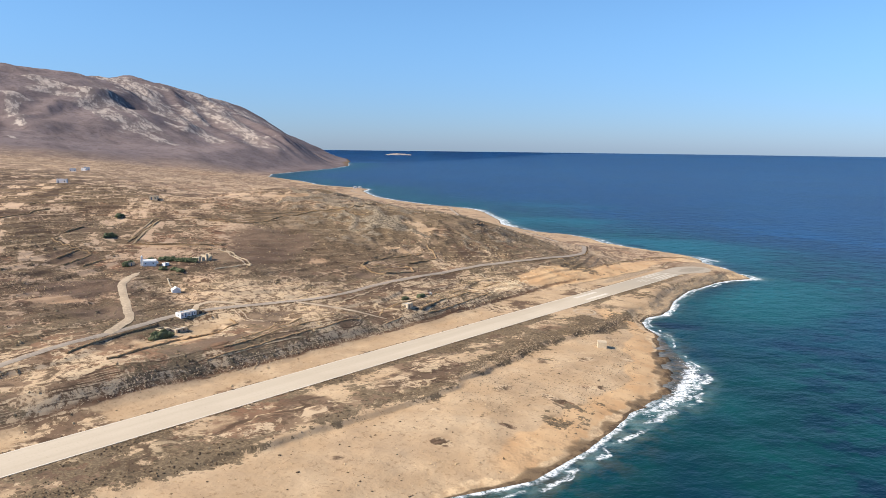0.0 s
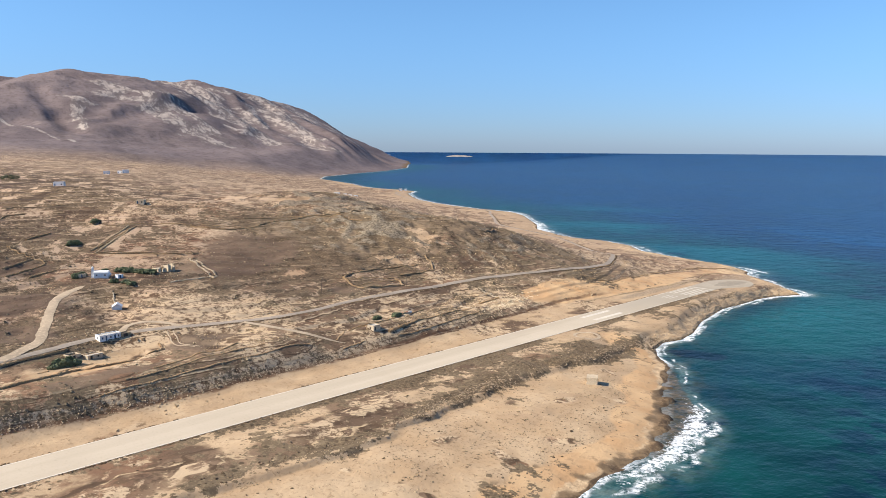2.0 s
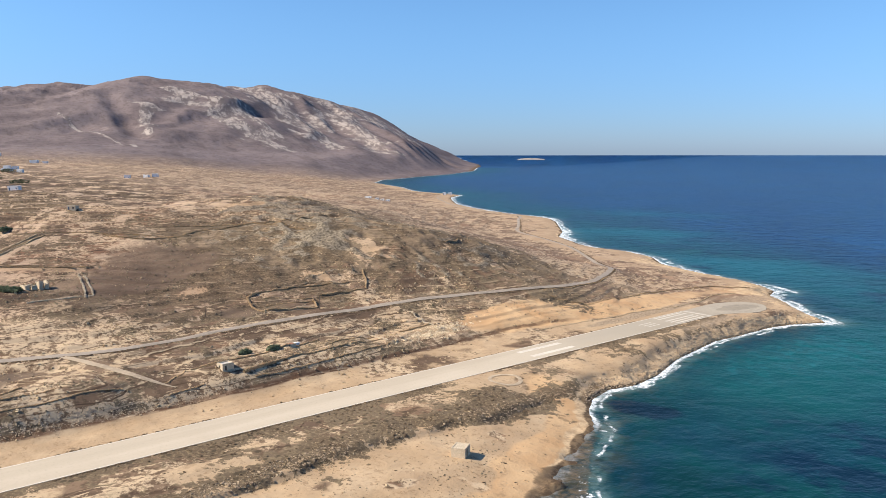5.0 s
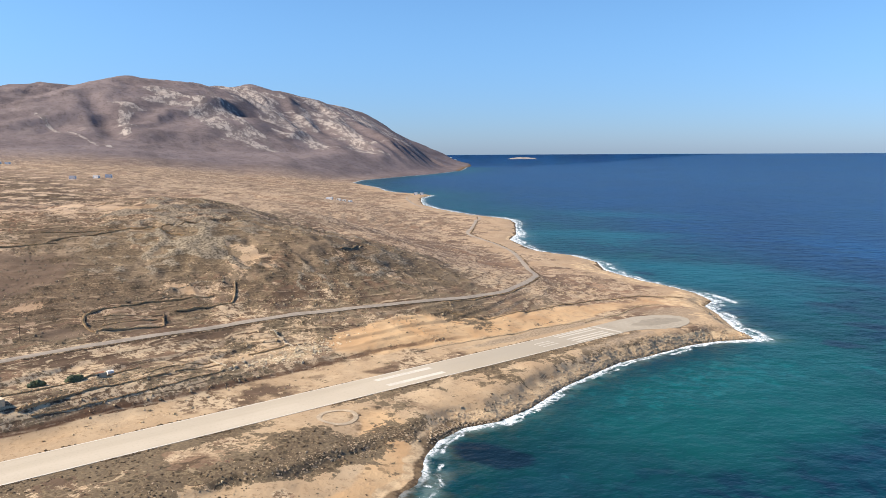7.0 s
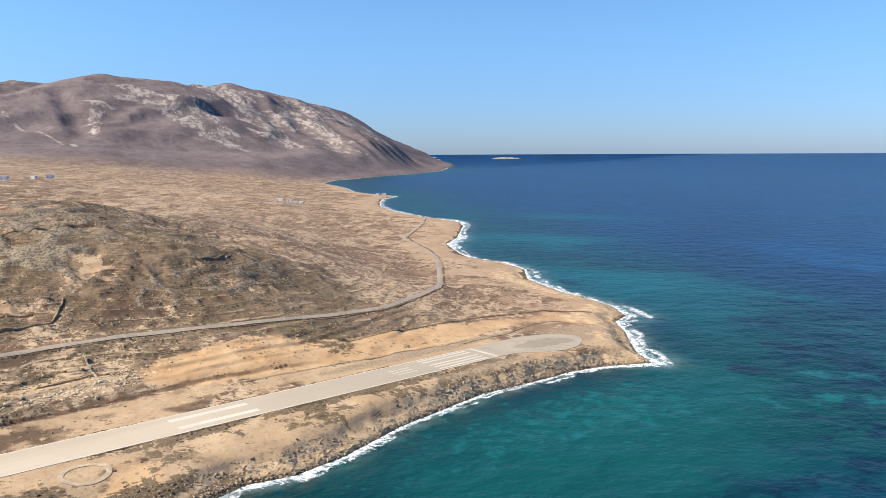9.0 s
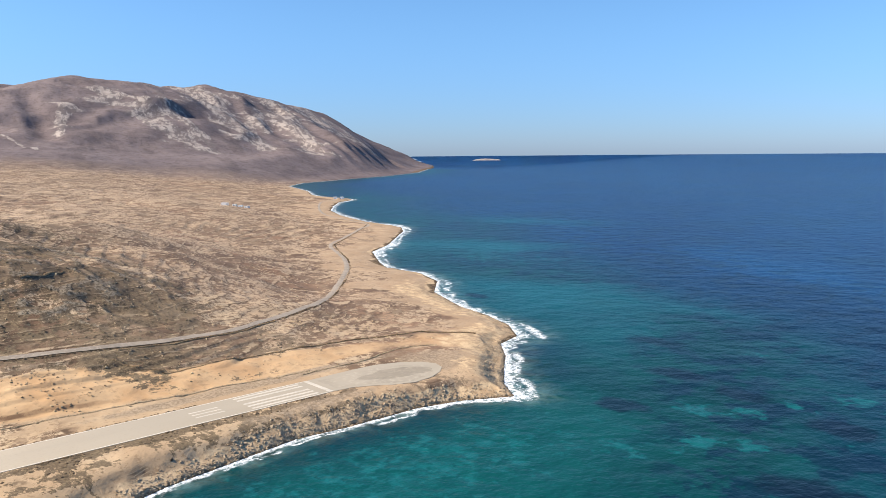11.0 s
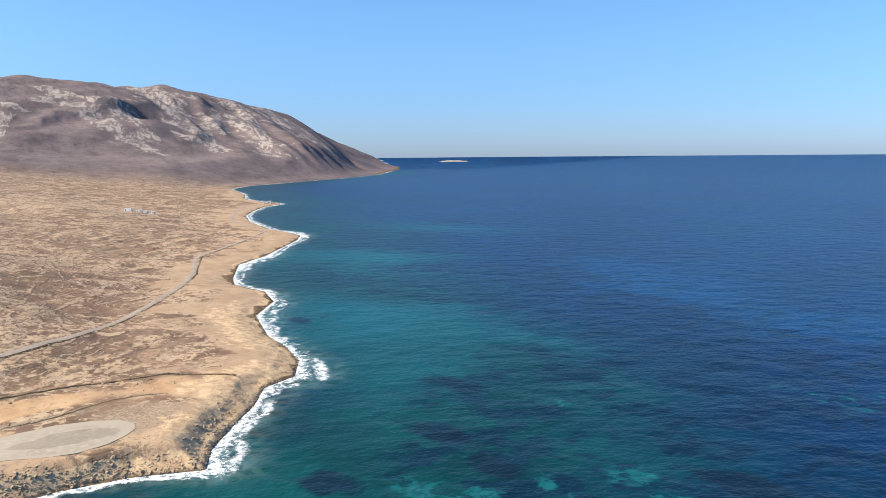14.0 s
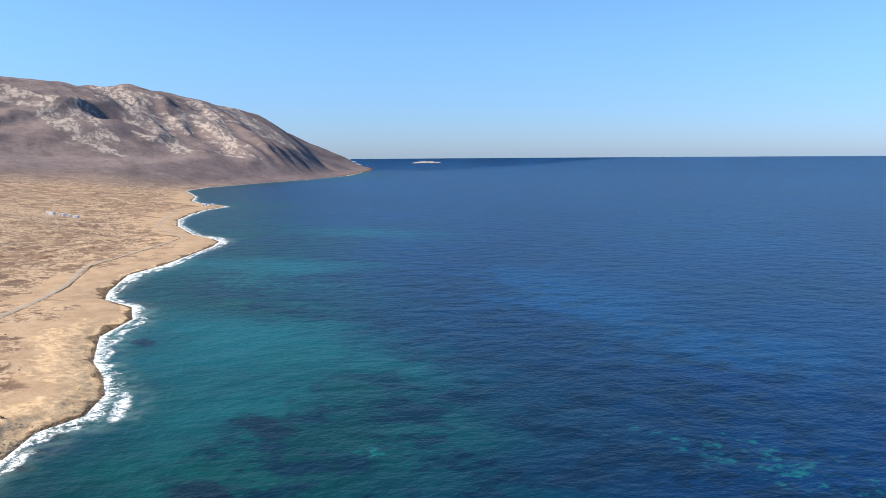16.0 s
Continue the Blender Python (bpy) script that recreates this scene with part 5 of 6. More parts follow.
chapel(-366.9, 239.3, -35)
building("chapel_house", "low pale house with an earthen terrace roof by the chapel", "house", -375.5, 232.9, 10, (4, 3.6, 1.9), front=[(1.4, 2.2, 0, 1.6)], walls=PLASTER, roof=TILE_ROOF)
building("outbuilding", "tiny whitewashed outbuilding beside the chapel", "outbuilding", -362, 245.3, 10, (3, 2.2, 1.8), front=[(1, 1.8, 0, 1.7)])


# --- white gabled store below the chapel ---
def gabled(name, label, category, x, y, turn, long, deep, high, rise, walls, roof, openings):
    ob = thing(name, pose(x, y, height_at(x, y), 0, 0, turn), label, category)
    hx, hy = deep / 2, long / 2
    bm = bmesh.new()
    holes = facade(bm, (hx, -hy), (hx, hy), 0, high, openings)
    facade(bm, (-hx, -hy), (hx, -hy), 0, high, ())
    facade(bm, (-hx, hy), (-hx, -hy), 0, high, ())
    facade(bm, (hx, hy), (-hx, hy), 0, high, ())
    for a, b in (((hx, -hy), (hx, hy)), ((-hx, -hy), (hx, -hy)), ((-hx, hy), (-hx, -hy)), ((hx, hy), (-hx, hy))):
        facade(bm, a, b, -1.6, 0, ())
    for s in (-1, 1):
        bm.faces.new([bm.verts.new(p) for p in ((-hx, s * hy, high), (hx, s * hy, high), (0, s * hy, high + rise))])
    bmesh.ops.remove_doubles(bm, verts=bm.verts[:], dist=0.001)
    part("wall", bm, walls, ob)
    for c in holes:
        low = min(v.z for v in c) < 0.05
        part("door" if low else "window", panel(c, None), BLUE_WOOD if low else GLASS, ob)
    for s in (-1, 1):
        bm = bmesh.new()
        e = 0.25
        a, b = Vector((s * (hx + e), 0, high - e * rise / hx)), Vector((0, 0, high + rise))
        lift = Vector((0, 0, 0.14))
        vs = [bm.verts.new(p + Vector((0, q * (hy + e), 0)) + k) for k in (Vector((0, 0, 0.01)), lift) for p, q in ((a, -1), (a, 1), (b, 1), (b, -1))]
        for f in ((0, 1, 2, 3), (4, 5, 6, 7), (0, 1, 5, 4), (1, 2, 6, 5), (2, 3, 7, 6), (3, 0, 4, 7)):
            bm.faces.new([vs[i] for i in f])
        part("roof", bm, roof, ob)
    return ob


gabled("store", "white gabled farm store standing alone on stony ground", "barn", -325.5, 226.5, 62, 4.4, 3.8, 1.3, 1.2, WHITEWASH, WHITEWASH, [(1.6, 2.5, 0, 1.2)])
rubble_wall("pale plastered wall climbing behind the white store", [(-328.5, 227.5), (-334, 229.5), (-341, 232)], 1.3, 0.5, PLASTER, 3, "yard walls", 0.05)

# --- long white house on the road, with its lean-to, and the walled field below ---
building("farmhouse", "long low white farmhouse with dark windows beside the road", "house", -283.2, 202.6, 4, (8.2, 3.4, 2.2),
         front=[(0.8, 1.4, 0.7, 1.5), (2.2, 2.9, 0, 1.7), (4.0, 4.6, 0.7, 1.5), (5.6, 6.3, 0, 1.7), (7.0, 7.6, 0.7, 1.5)], side=[(1.3, 2.0, 0.7, 1.5)], parapet=0.2)
building("lean_to", "dark weathered lean-to at the end of the farmhouse", "shed", -282.8, 208.7, 4, (3.6, 2.8, 1.5), front=[(0.6, 2.4, 0, 1.3)], walls=ROUGH_STONE, roof=DARK_WOOD, door=DARK_WOOD)
building("stone_barn", "half-ruined pale stone barn with a flat slab roof", "barn", -274.0, 192.4, 10, (6.0, 3.8, 1.7), front=[(1.0, 2.0, 0, 1.4), (3.8, 4.6, 0.5, 1.2)], walls=PLASTER, roof=FLAT_ROOF, door=DARK_WOOD)
building("goat_shed", "roofless pale stone pen beside the barn", "shed", -275.2, 186.0, 12, (4.4, 3.4, 1.6), front=[(1.4, 2.4, 0, 1.3)], walls=PLASTER, roof=FLAT_ROOF, door=DARK_WOOD, parapet=0.7)
shrub("large dense dark green bush beside the stone barn", -268.2, 180.2, 6.2, 11.0, 2.6, 12, 21, 1500)
FIELD = "low dark dry stone wall round a bare earth field"
rubble_wall(FIELD, [(-247, 146), (-249.5, 154), (-252.4, 171.5), (-259, 186), (-262, 198), (-262, 213)], 1.5, 0.8, seed=11)
rubble_wall(FIELD, [(-262, 213), (-271, 216)], 0.9, 0.7, seed=12)
rubble_wall(FIELD, [(-262, 140), (-272, 160), (-276, 172), (-279.5, 186)], 1.5, 0.7, seed=13)
rubble_wall("broken line of stones across the bare field", [(-258, 168), (-266, 189)], 0.6, 0.6, seed=14, broken=0.6)
rubble_wall(FIELD, [(-241, 198), (-241.4, 203), (-242.3, 213), (-245.5, 233)], 1.2, 0.8, seed=15)
rubble_wall("broken dry stone wall above the runway bank", [(-236, 186), (-238, 214), (-239, 240)], 0.4, 0.8, seed=16, broken=0.5)
rubble_wall("broken dry stone wall above the runway bank", [(-233, 176), (-233.5, 205), (-234, 236), (-235, 258)], 0.35, 0.8, seed=17, broken=0.5)


# --- the ruin above, with its trees and terraces ---
ruin = thing("ruined_house", pose(-362.7, 268.9, height_at(-362.7, 268.9), 0, 0, 8), "roofless ruin of a pale stone house with broken walls", "ruin")
for x0, x1, y0, y1, top in ((1.6, 2.3, -5.5, -3.6, 2.2), (1.6, 2.3, -2.8, -0.6, 1.7), (1.6, 2.3, 0.4, 2.0, 2.9), (1.6, 2.3, 2.7, 4.4, 2.1), (-2.6, -1.9, -5.5, 4.2, 2.0),
                            (-1.9, 1.6, -5.5, -4.9, 1.8), (-1.9, 1.6, 0.7, 1.3, 2.7), (-1.9, 1.6, 4.0, 4.5, 3.0)):
    bm = slab(x0, x1, y0, y1, -1.4, top, 0.0)
    bmesh.ops.subdivide_edges(bm, edges=bm.edges[:], cuts=3, use_grid_fill=True)
    for v in bm.verts:
        v.co += noise.noise_vector(v.co * 0.9 + Vector((x0, y0, 3))) * 0.28
        if v.co.z > 1.2:
            v.co.z += 0.7 * noise.noise(v.co * 0.8)
    part("wall", bm, PLASTER, ruin)
for k, (px, py) in enumerate(((-372.7, 251.5), (-369.4, 253.7), (-365.6, 255.9), (-361.1, 257.1), (-358.9, 259.6))):
    shrub("dark grey-green thicket beside the ruin", px, py, 5.6, 6.6, 1.6 + 0.25 * math.sin(k * 2.1), 20 * k, 40 + k, 300, "thicket", "bush", "thicket by the ruin")
for k, (px, py, h) in enumerate(((-356.6, 240.2, 1.5), (-374.9, 230.6, 2.6), (-351.6, 243.6, 1.3), (-372.2, 243.1, 2.8), (-346.6, 243.4, 1.2), (-376.6, 234.3, 2.2))):
    shrub("dark green tree in the chapel garden", px, py, 3.8, 4.2, h, 35 * k, 60 + k, 300, "garden_tree", "tree", "chapel garden trees")
shrub("round dark bush on the bare hillside", -467.9, 282.6, 4.5, 8, 2.4, 30, 71, 420)
shrub("round dark bush on the bare hillside", -429.7, 253.7, 4.5, 9, 2.3, 20, 72, 420)
shrub("dark bush at the foot of a field wall", -247.5, 316, 3.0, 5.0, 1.8, 0, 73, 260)
shrub("dark bush at the foot of a field wall", -249.5, 306, 2.6, 4.6, 1.5, 0, 74, 220)
TERRACE = "dark dry stone terrace wall across the stony slope"
for k, (line, h) in enumerate((
        ([(-371.8, 291.3), (-356.2, 288.6), (-342.6, 285.7), (-339.8, 259.1)], 0.9), ([(-411.5, 256.7), (-395.8, 279.2), (-381.4, 298.8)], 1.0), ([(-442.5, 295.1), (-430.4, 276.5), (-418.3, 261.2)], 0.8),
        ([(-403.5, 208.8), (-414.5, 226.8)], 1.6), ([(-391.6, 205.8), (-405.5, 228.8)], 1.6), ([(-388.4, 215.2), (-394.8, 230.3)], 1.5), ([(-445.8, 235.4), (-453.3, 251.2)], 1.8), ([(-407.5, 229.8), (-436.9, 223)], 0.9),
        ([(-426.3, 357.3), (-413.6, 382.5), (-392.8, 397.7), (-372.3, 408.5)], 1.3), ([(-323.8, 479.6), (-318.7, 470.7), (-317.4, 461.7)], 0.8), ([(-408.2, 344.4), (-403.5, 357.8)], 1.1),
        ([(-456.8, 283.6), (-434, 318.4), (-407, 349.5)], 0.8), ([(-527.3, 254.7), (-516.9, 287)], 1.2), ([(-494.9, 222), (-508.8, 258.9)], 1.6),
        ([(-309, 392), (-315.4, 366), (-314.6, 352), (-311, 340), (-303, 337), (-292.4, 336.8), (-290.5, 349), (-289.8, 362)], 1.4), ([(-289.8, 362), (-301, 366.8)], 1.5), ([(-301, 367), (-306, 345)], 0.8), ([(-296, 364), (-299, 342)], 0.8),
        ([(-302, 372), (-300.4, 381), (-298.4, 395), (-306, 400), (-314.3, 404.3)], 1.5), ([(-430, 320), (-418, 327), (-410, 334), (-407, 350), (-408.6, 365), (-401, 390.5), (-393, 406.5), (-388, 424)], 1.7),
        ([(-375.4, 290), (-356, 286), (-337.5, 281)], 1.2), ([(-410, 255), (-398, 272), (-385, 291)], 1.5))):
    rubble_wall("pale tumbled yard wall beside the ruin" if k in (0, 20) else TERRACE, line, h, 0.7, PLASTER if k in (0, 20) else None, seed=100 + 7 * k, group="terrace walls")

for shift in (0.0, 5.0):
    rubble_wall("pale tumbled double wall climbing the slope", [(-410 - shift, 256), (-425 - shift, 273), (-440 - shift, 292)], 1.3, 1.0, ROUGH_STONE, int(450 + shift), "terrace walls", 0.4)

# --- the small farm between road and runway ---
building("stone_hut", "square pale stone hut with a flat roof above the runway", "hut", -235.8, 291.7, 6, (4.2, 3.4, 2.3), front=[(0.9, 1.6, 0, 1.5)], side=[(1.2, 2.0, 0, 1.6)], walls=PLASTER, roof=FLAT_ROOF, door=DARK_WOOD)
building("animal_shed", "low stone animal shed with a dull red roof", "shed", -249.8, 324, 8, (4.6, 2.2, 1.1), front=[(1.5, 2.2, 0, 0.9)], walls=PLASTER, roof=TILE_ROOF, door=DARK_WOOD, parapet=-0.05)
tank = thing("water_tank", pose(-251.5, 328.3, height_at(-251.5, 328.3), 0, 0, 0), "small white water tank beside the animal shed", "tank")
bm = slab(-0.7, 0.7, -1.0, 1.0, -0.5, 1.0, 0.1)
part("body", bm, WHITEWASH, tank)
part("lid", slab(-0.3, 0.3, -0.3, 0.3, 1.003, 1.09, 0.02), FLAT_ROOF, tank)
for k, (line, h, t) in enumerate((
        ([(-240, 282), (-243.4, 295), (-245.2, 310), (-249, 323), (-252, 338)], 1.7, 0.8), ([(-240, 282), (-241, 293)], 0.9, 0.7), ([(-231.5, 296), (-232.2, 299), (-234.2, 309.5)], 2.8, 1.3),
        ([(-234.2, 309.5), (-235.8, 319), (-238.6, 342)], 1.9, 0.9), ([(-229, 299), (-230, 321), (-232, 342), (-236, 360)], 0.9, 0.7), ([(-244, 336), (-246, 350), (-249, 362)], 1.0, 0.7),
        ([(-240, 345), (-243, 362)], 0.9, 0.8), ([(-250.5, 376.4), (-250.4, 392.5)], 2.2, 1.4), ([(-230, 270), (-231, 282)], 0.9, 0.8), ([(-236, 272), (-241, 280)], 0.8, 0.8))):
    rubble_wall("dry stone wall along a narrow terraced field", line, 0.7 * h, 0.75 * t, seed=300 + 7 * k, group="farm walls")
rubble_wall("straight pale wall between two fields", [(-251.7, 362.6), (-245.2, 362), (-239.7, 362.6)], 0.9, 0.5, PLASTER, 391, "farm walls", 0.05)
rubble_wall("straight pale wall beside the road", [(-269.9, 396.6), (-257, 394.6), (-248.5, 393.6)], 0.8, 0.5, PLASTER, 393, "farm walls", 0.05)
rubble_wall("low brown earth bank along the end of the field", [(-252, 471), (-246, 476), (-238.5, 484), (-240, 500), (-240, 523), (-240, 561), (-234, 594), (-220, 610.6)], 0.8, 0.8, BANK_EARTH, 395, "field banks")
rubble_wall("rough bank of rubble beside the runway strip", [(-213.5, 520), (-212.4, 542), (-219, 567), (-213.6, 582.6)], 0.4, 0.9, ROUGH_STONE, 397, "field banks", 0.5)
rubble_wall("rough bank of rubble beside the runway strip", [(-223.3, 429.4), (-221.1, 461.3), (-218.3, 499.4), (-215.7, 524.8)], 0.35, 1.0, ROUGH_STONE, 398, "field banks", 0.6)
rubble_wall("low wall along the coast road", [(-258, 475), (-257.5, 495), (-263, 526), (-272, 545)], 0.6, 0.6, WALL_STONE, 399, "field banks", 0.5)

# --- the lone shed on the beach flat ---
building("beach_shed", "lone pale concrete shed on the sandy flat", "shed", -144.3, 312.2, 30, (4.4, 3.8, 2.7), front=[(1.4, 2.4, 0, 1.9)], walls=PLASTER, roof=PLASTER, door=DARK_WOOD, parapet=0.1)

# --- houses farther off ---
FAR = "small white flat-roofed house standing among dry fields"
for k, (hx, hy, l, d_, h, t) in enumerate(((-496.1, 326, 5, 4, 3.2, 10), (-622, 326, 7, 5, 3.6, 15), (-1065, 569, 7, 6, 5, 20), (-1190, 657, 8, 6, 5.5, 20), (-1125, 618, 7, 5, 4, 5),
                                           (-1400.1, 505.2, 14, 7, 5, 12), (-1420.7, 510.8, 9, 7, 7, 12), (-1448.4, 529.5, 8, 7, 6, 20), (-1370.5, 517.2, 8, 6, 5, 8), (-1756, 640, 14, 8, 7, 15), (-1735, 655, 8, 7, 6, 15),
                                           (-1976, 625, 10, 8, 7, 10), (-1950, 610, 8, 7, 7, 25))):
    building("village_house", FAR if k else "small pale stone house alone on the terraced hill", "house", hx, hy, t - 55, (1.05 * l, 1.0 * d_, 0.9 * h), front=[(0.8, 1.6, 0, 2.0), (1.05 * l - 1.9, 1.05 * l - 1.0, 0.9, 1.9)],
             walls=WHITEWASH if k else PLASTER, group="village houses")
for k, (hx, hy, l) in enumerate(((-968, 889, 9), (-958.5, 898.5, 5), (-953, 904, 5), (-947, 910, 5.5))):
    building("white_house", "long low white house in a row near the coast", "house", hx, hy, -50, (l, 5, 3.4 if k == 0 else 2.6), front=[(1, 1.9, 0, 2.0), (l - 2, l - 1, 0.9, 1.9)], group="white house row")
for hx, hy in ((-1106.8, 1165.8), (-1104.8, 1177.9)):
    building("harbour_house", "small white cube house on the point", "house", hx, hy, -45, (6, 5, 4), front=[(1, 2, 0, 2.1), (3.6, 4.6, 1, 2.1)], group="harbour houses")
for px, py, w in ((-1124.2, 418.9, 34), (-988.4, 419.4, 22), (-1365.5, 497.4, 20)):
    shrub("dark clump of trees by the village", px, py, w * 0.5, w, 6, 10, int(-px), 420, "grove", "trees", "village groves")


# --- poles along the road ---
def utility_pole(x, y, high):
    ob = thing("utility_pole", pose(x, y, height_at(x, y)), "thin wooden utility pole beside the coast road", "pole", "utility poles")
    bm = bmesh.new()
    bmesh.ops.create_cone(bm, cap_ends=True, segments=8, radius1=0.16, radius2=0.1, depth=high + 1, matrix=Matrix.Translation((0, 0, high / 2 - 0.5)))
    part("shaft", bm, POLE_WOOD, ob)
    arm = part("crossarm", slab(-0.06, 0.06, -0.8, 0.8, high - 0.6, high - 0.48), POLE_WOOD, ob)
    for v in (-0.7, 0, 0.7):
        bm = bmesh.new()
        bmesh.ops.create_cone(bm, cap_ends=True, segments=6, radius1=0.06, radius2=0.04, depth=0.16, matrix=Matrix.Translation((0, v, high - 0.4)))
        part("insulator", bm, GLASS, arm)


for px, py in ((-285.7, 360.7), (-296.7, 313.7)):
    utility_pole(px, py, 6.5)

# --- painted ring on the ground beside the runway ---
bm = bmesh.new()
rings = []
for r in (4.6, 6.0):
    rings.append([bm.verts.new((-181.5 + r * math.cos(t), 367.5 + r * math.sin(t), height_at(-181.5 + r * math.cos(t), 367.5 + r * math.sin(t)) + 0.12)) for t in np.linspace(0, 2 * math.pi, 40, endpoint=False)])
for i in range(40):
    bm.faces.new((rings[0][i], rings[1][i], rings[1][(i + 1) % 40], rings[0][(i + 1) % 40]))
tagged(part("ground_marking", bm, DIRT, None), "pale ring marked on the ground beside the runway", "marking", kind="structure")

# --- islet far out ---
bm = bmesh.new()
n, m_ = 26, 5
grid = []
for i in range(n):
    u = i / (n - 1) * 2 - 1
    row = []
    for j in range(m_):
        v = j / (m_ - 1) * 2 - 1
        hgt = 13 * max(0, 1 - u * u) ** 0.6 * (1 - v * v) * (0.7 + 0.3 * noise.noise(Vector((u * 4, v, 2)))) - 2
        row.append(bm.verts.new((u * 75, v * 14, hgt)))
    grid.append(row)
for i in range(n - 1):
    for j in range(m_ - 1):
        bm.faces.new((grid[i][j], grid[i + 1][j], grid[i + 1][j + 1], grid[i][j + 1]))
ISLET_ROCK = plain("islet_rock", (0.36, 0.30, 0.26, 1), 0.95, 8.0, 0.35)
islet = tagged(part("islet", bm, ISLET_ROCK, None), "low pale islet far out at sea", "islet", kind="structure")
islet.matrix_world = pose(ISLET[0], ISLET[1], ISLET[2], 0, 0, ISLET[3])


# ---- scattered growth and loose stone ----
def scatter(name, places, sizes, shapes, material, label, seed, stretch=0.35, sink=0.1, flat=False):
    """Many small lumps on the land, joined into one object."""
    rnd = np.random.RandomState(seed)
    V, F, base = [], [], 0
    pick = rnd.randint(0, len(shapes), len(places))
    z = height(places[:, 0], places[:, 1])
    for k, (sv, sf) in enumerate(shapes):
        m = pick == k
        p, s, h = places[m], sizes[m], z[m]
        n = len(p)
        if n == 0:
            continue
        t = rnd.rand(n) * 2 * math.pi
        sx, sy, sz = s * (1 + stretch * (rnd.rand(n) - 0.5) * 2), s * (1 + stretch * (rnd.rand(n) - 0.5) * 2), s * (0.75 + 0.5 * rnd.rand(n))
        X = sv[None, :, 0] * sx[:, None]
        Y = sv[None, :, 1] * sy[:, None]
        Zz = sv[None, :, 2] * sz[:, None] + h[:, None] - sink * s[:, None]
        c, q = np.cos(t)[:, None], np.sin(t)[:, None]
        V.append(np.stack([X * c - Y * q + p[:, :1], X * q + Y * c + p[:, 1:2], Zz], -1).reshape(-1, 3))
        F.append((sf[None] + (np.arange(n) * len(sv))[:, None, None] + base).reshape(-1, 3))
        base += n * len(sv)
    return tagged(mesh_object(name, np.concatenate(V), np.concatenate(F), material, flat=flat), label, kind="stuff")


def bush_material(name, a, b, c):
    m = Mat(name, 0.95, 0.1)
    col = m.mix(m.span(m.island(), 0.0, 1.0), a, b)
    col = m.mix(m.span(m.noise(0.35, 4, 0.7), 0.5, 0.7), col, c)
    return m.done(col, m.bump(m.noise(0.25, 4, 0.7), 0.3))


def stone_material(name, a, b, dark):
    m = Mat(name, 0.95, 0.15)
    col = m.mix(m.span(m.island(), 0.0, 1.0), a, b)
    col = m.mix(m.span(m.noise(0.9, 5, 0.7), 0.5, 0.72), col, dark)
    return m.done(col, m.bump(m.noise(0.5, 5, 0.7), 0.25))


SCRUB = bush_material("dry_scrub", (0.11, 0.074, 0.046, 1), (0.215, 0.152, 0.09, 1), (0.085, 0.058, 0.037, 1))
GREY_SCRUB = bush_material("grey_scrub", (0.155, 0.122, 0.076, 1), (0.25, 0.198, 0.125, 1), (0.12, 0.092, 0.058, 1))
SHORE_STONE = stone_material("shore_stone", (0.35, 0.25, 0.155, 1), (0.46, 0.342, 0.22, 1), (0.26, 0.182, 0.112, 1))
FIELD_STONE = stone_material("field_stone", (0.39, 0.278, 0.158, 1), (0.58, 0.435, 0.26, 1), (0.26, 0.172, 0.095, 1))
BANK_STONE = stone_material("bank_stone", (0.46, 0.335, 0.21, 1), (0.60, 0.455, 0.295, 1), (0.36, 0.25, 0.15, 1))
PALE_STONE = stone_material("pale_stone", (0.54, 0.415, 0.265, 1), (0.70, 0.56, 0.375, 1), (0.42, 0.305, 0.18, 1))
BUSHES = [lump(6, 2, 10 + k, 0.35, 0.5) for k in range(5)]
STONES = [lump(5, 2, 30 + k, 0.35, 0.85) for k in range(6)]
BLOCKS = [lump(6, 2, 130 + k, 0.42, 0.27 + 0.05 * k) for k in range(8)]
rnd = np.random.RandomState(4)


def thrown(n, x0, x1, y0, y1, chance):
    """Places within a stretch of the plan, kept by a chance from 0 to 1."""
    p = np.stack([x0 + (x1 - x0) * rnd.rand(n), y0 + (y1 - y0) * rnd.rand(n)], 1)
    return p[rnd.rand(n) < chance(p[:, 0], p[:, 1])]


def clear_of_ways(x, y):
    w = np.minimum(np.minimum(to_line(x, y, ROAD)[0], to_line(x, y, TRACK)[0]), to_line(x, y, BRANCH)[0])
    r = to_line(x, y, [(-205, -300), RUNWAY[0], RUNWAY[1], (-192, 540)])[0]
    pad = bump(x, y, -191, 545, 16, 20) > 0.35
    return (w > 3.2) & (r > RUNWAY_HALF + 1.2) & ~pad


def patchy(x, y, size, seed, low, high):
    return smooth(low, high, layered(x, y, size, 3, seed))


def seaside_chance(x, y):
    d = inland(x, y)
    return (0.02 + 0.6 * smooth(0.45, 0.85, scrub_cover(x, y, d))) * clear_of_ways(x, y) * (d > 5)


p = thrown(60000, -197, -98, 75, 600, seaside_chance)
scatter("scrub", p, 0.15 + 0.4 * rnd.rand(len(p)) ** 3, BUSHES, SCRUB, "low dry brown scrub beside the runway", 1)


def ridge_chance(x, y):
    band = to_line(x, y, SCRUB_BAND)[0]
    return smooth(5, 1.5, band + 2 * layered(x, y, 12, 2, 111)) * (0.12 * smooth(-0.3, 0.3, layered(x, y, 22, 2, 113)) * smooth(150, 220, y) * smooth(380, 350, y) + smooth(226, 240, y) * smooth(296, 286, y) + 0.75 * smooth(318, 345, y))


p = thrown(17000, -174, -148, 150, 398, ridge_chance)
scatter("stone_ridge", p, 0.12 + 0.36 * rnd.rand(len(p)) ** 3, BLOCKS, SHORE_STONE, "low ridge of loose stones and outcrops behind the beach flat", 8, flat=True)


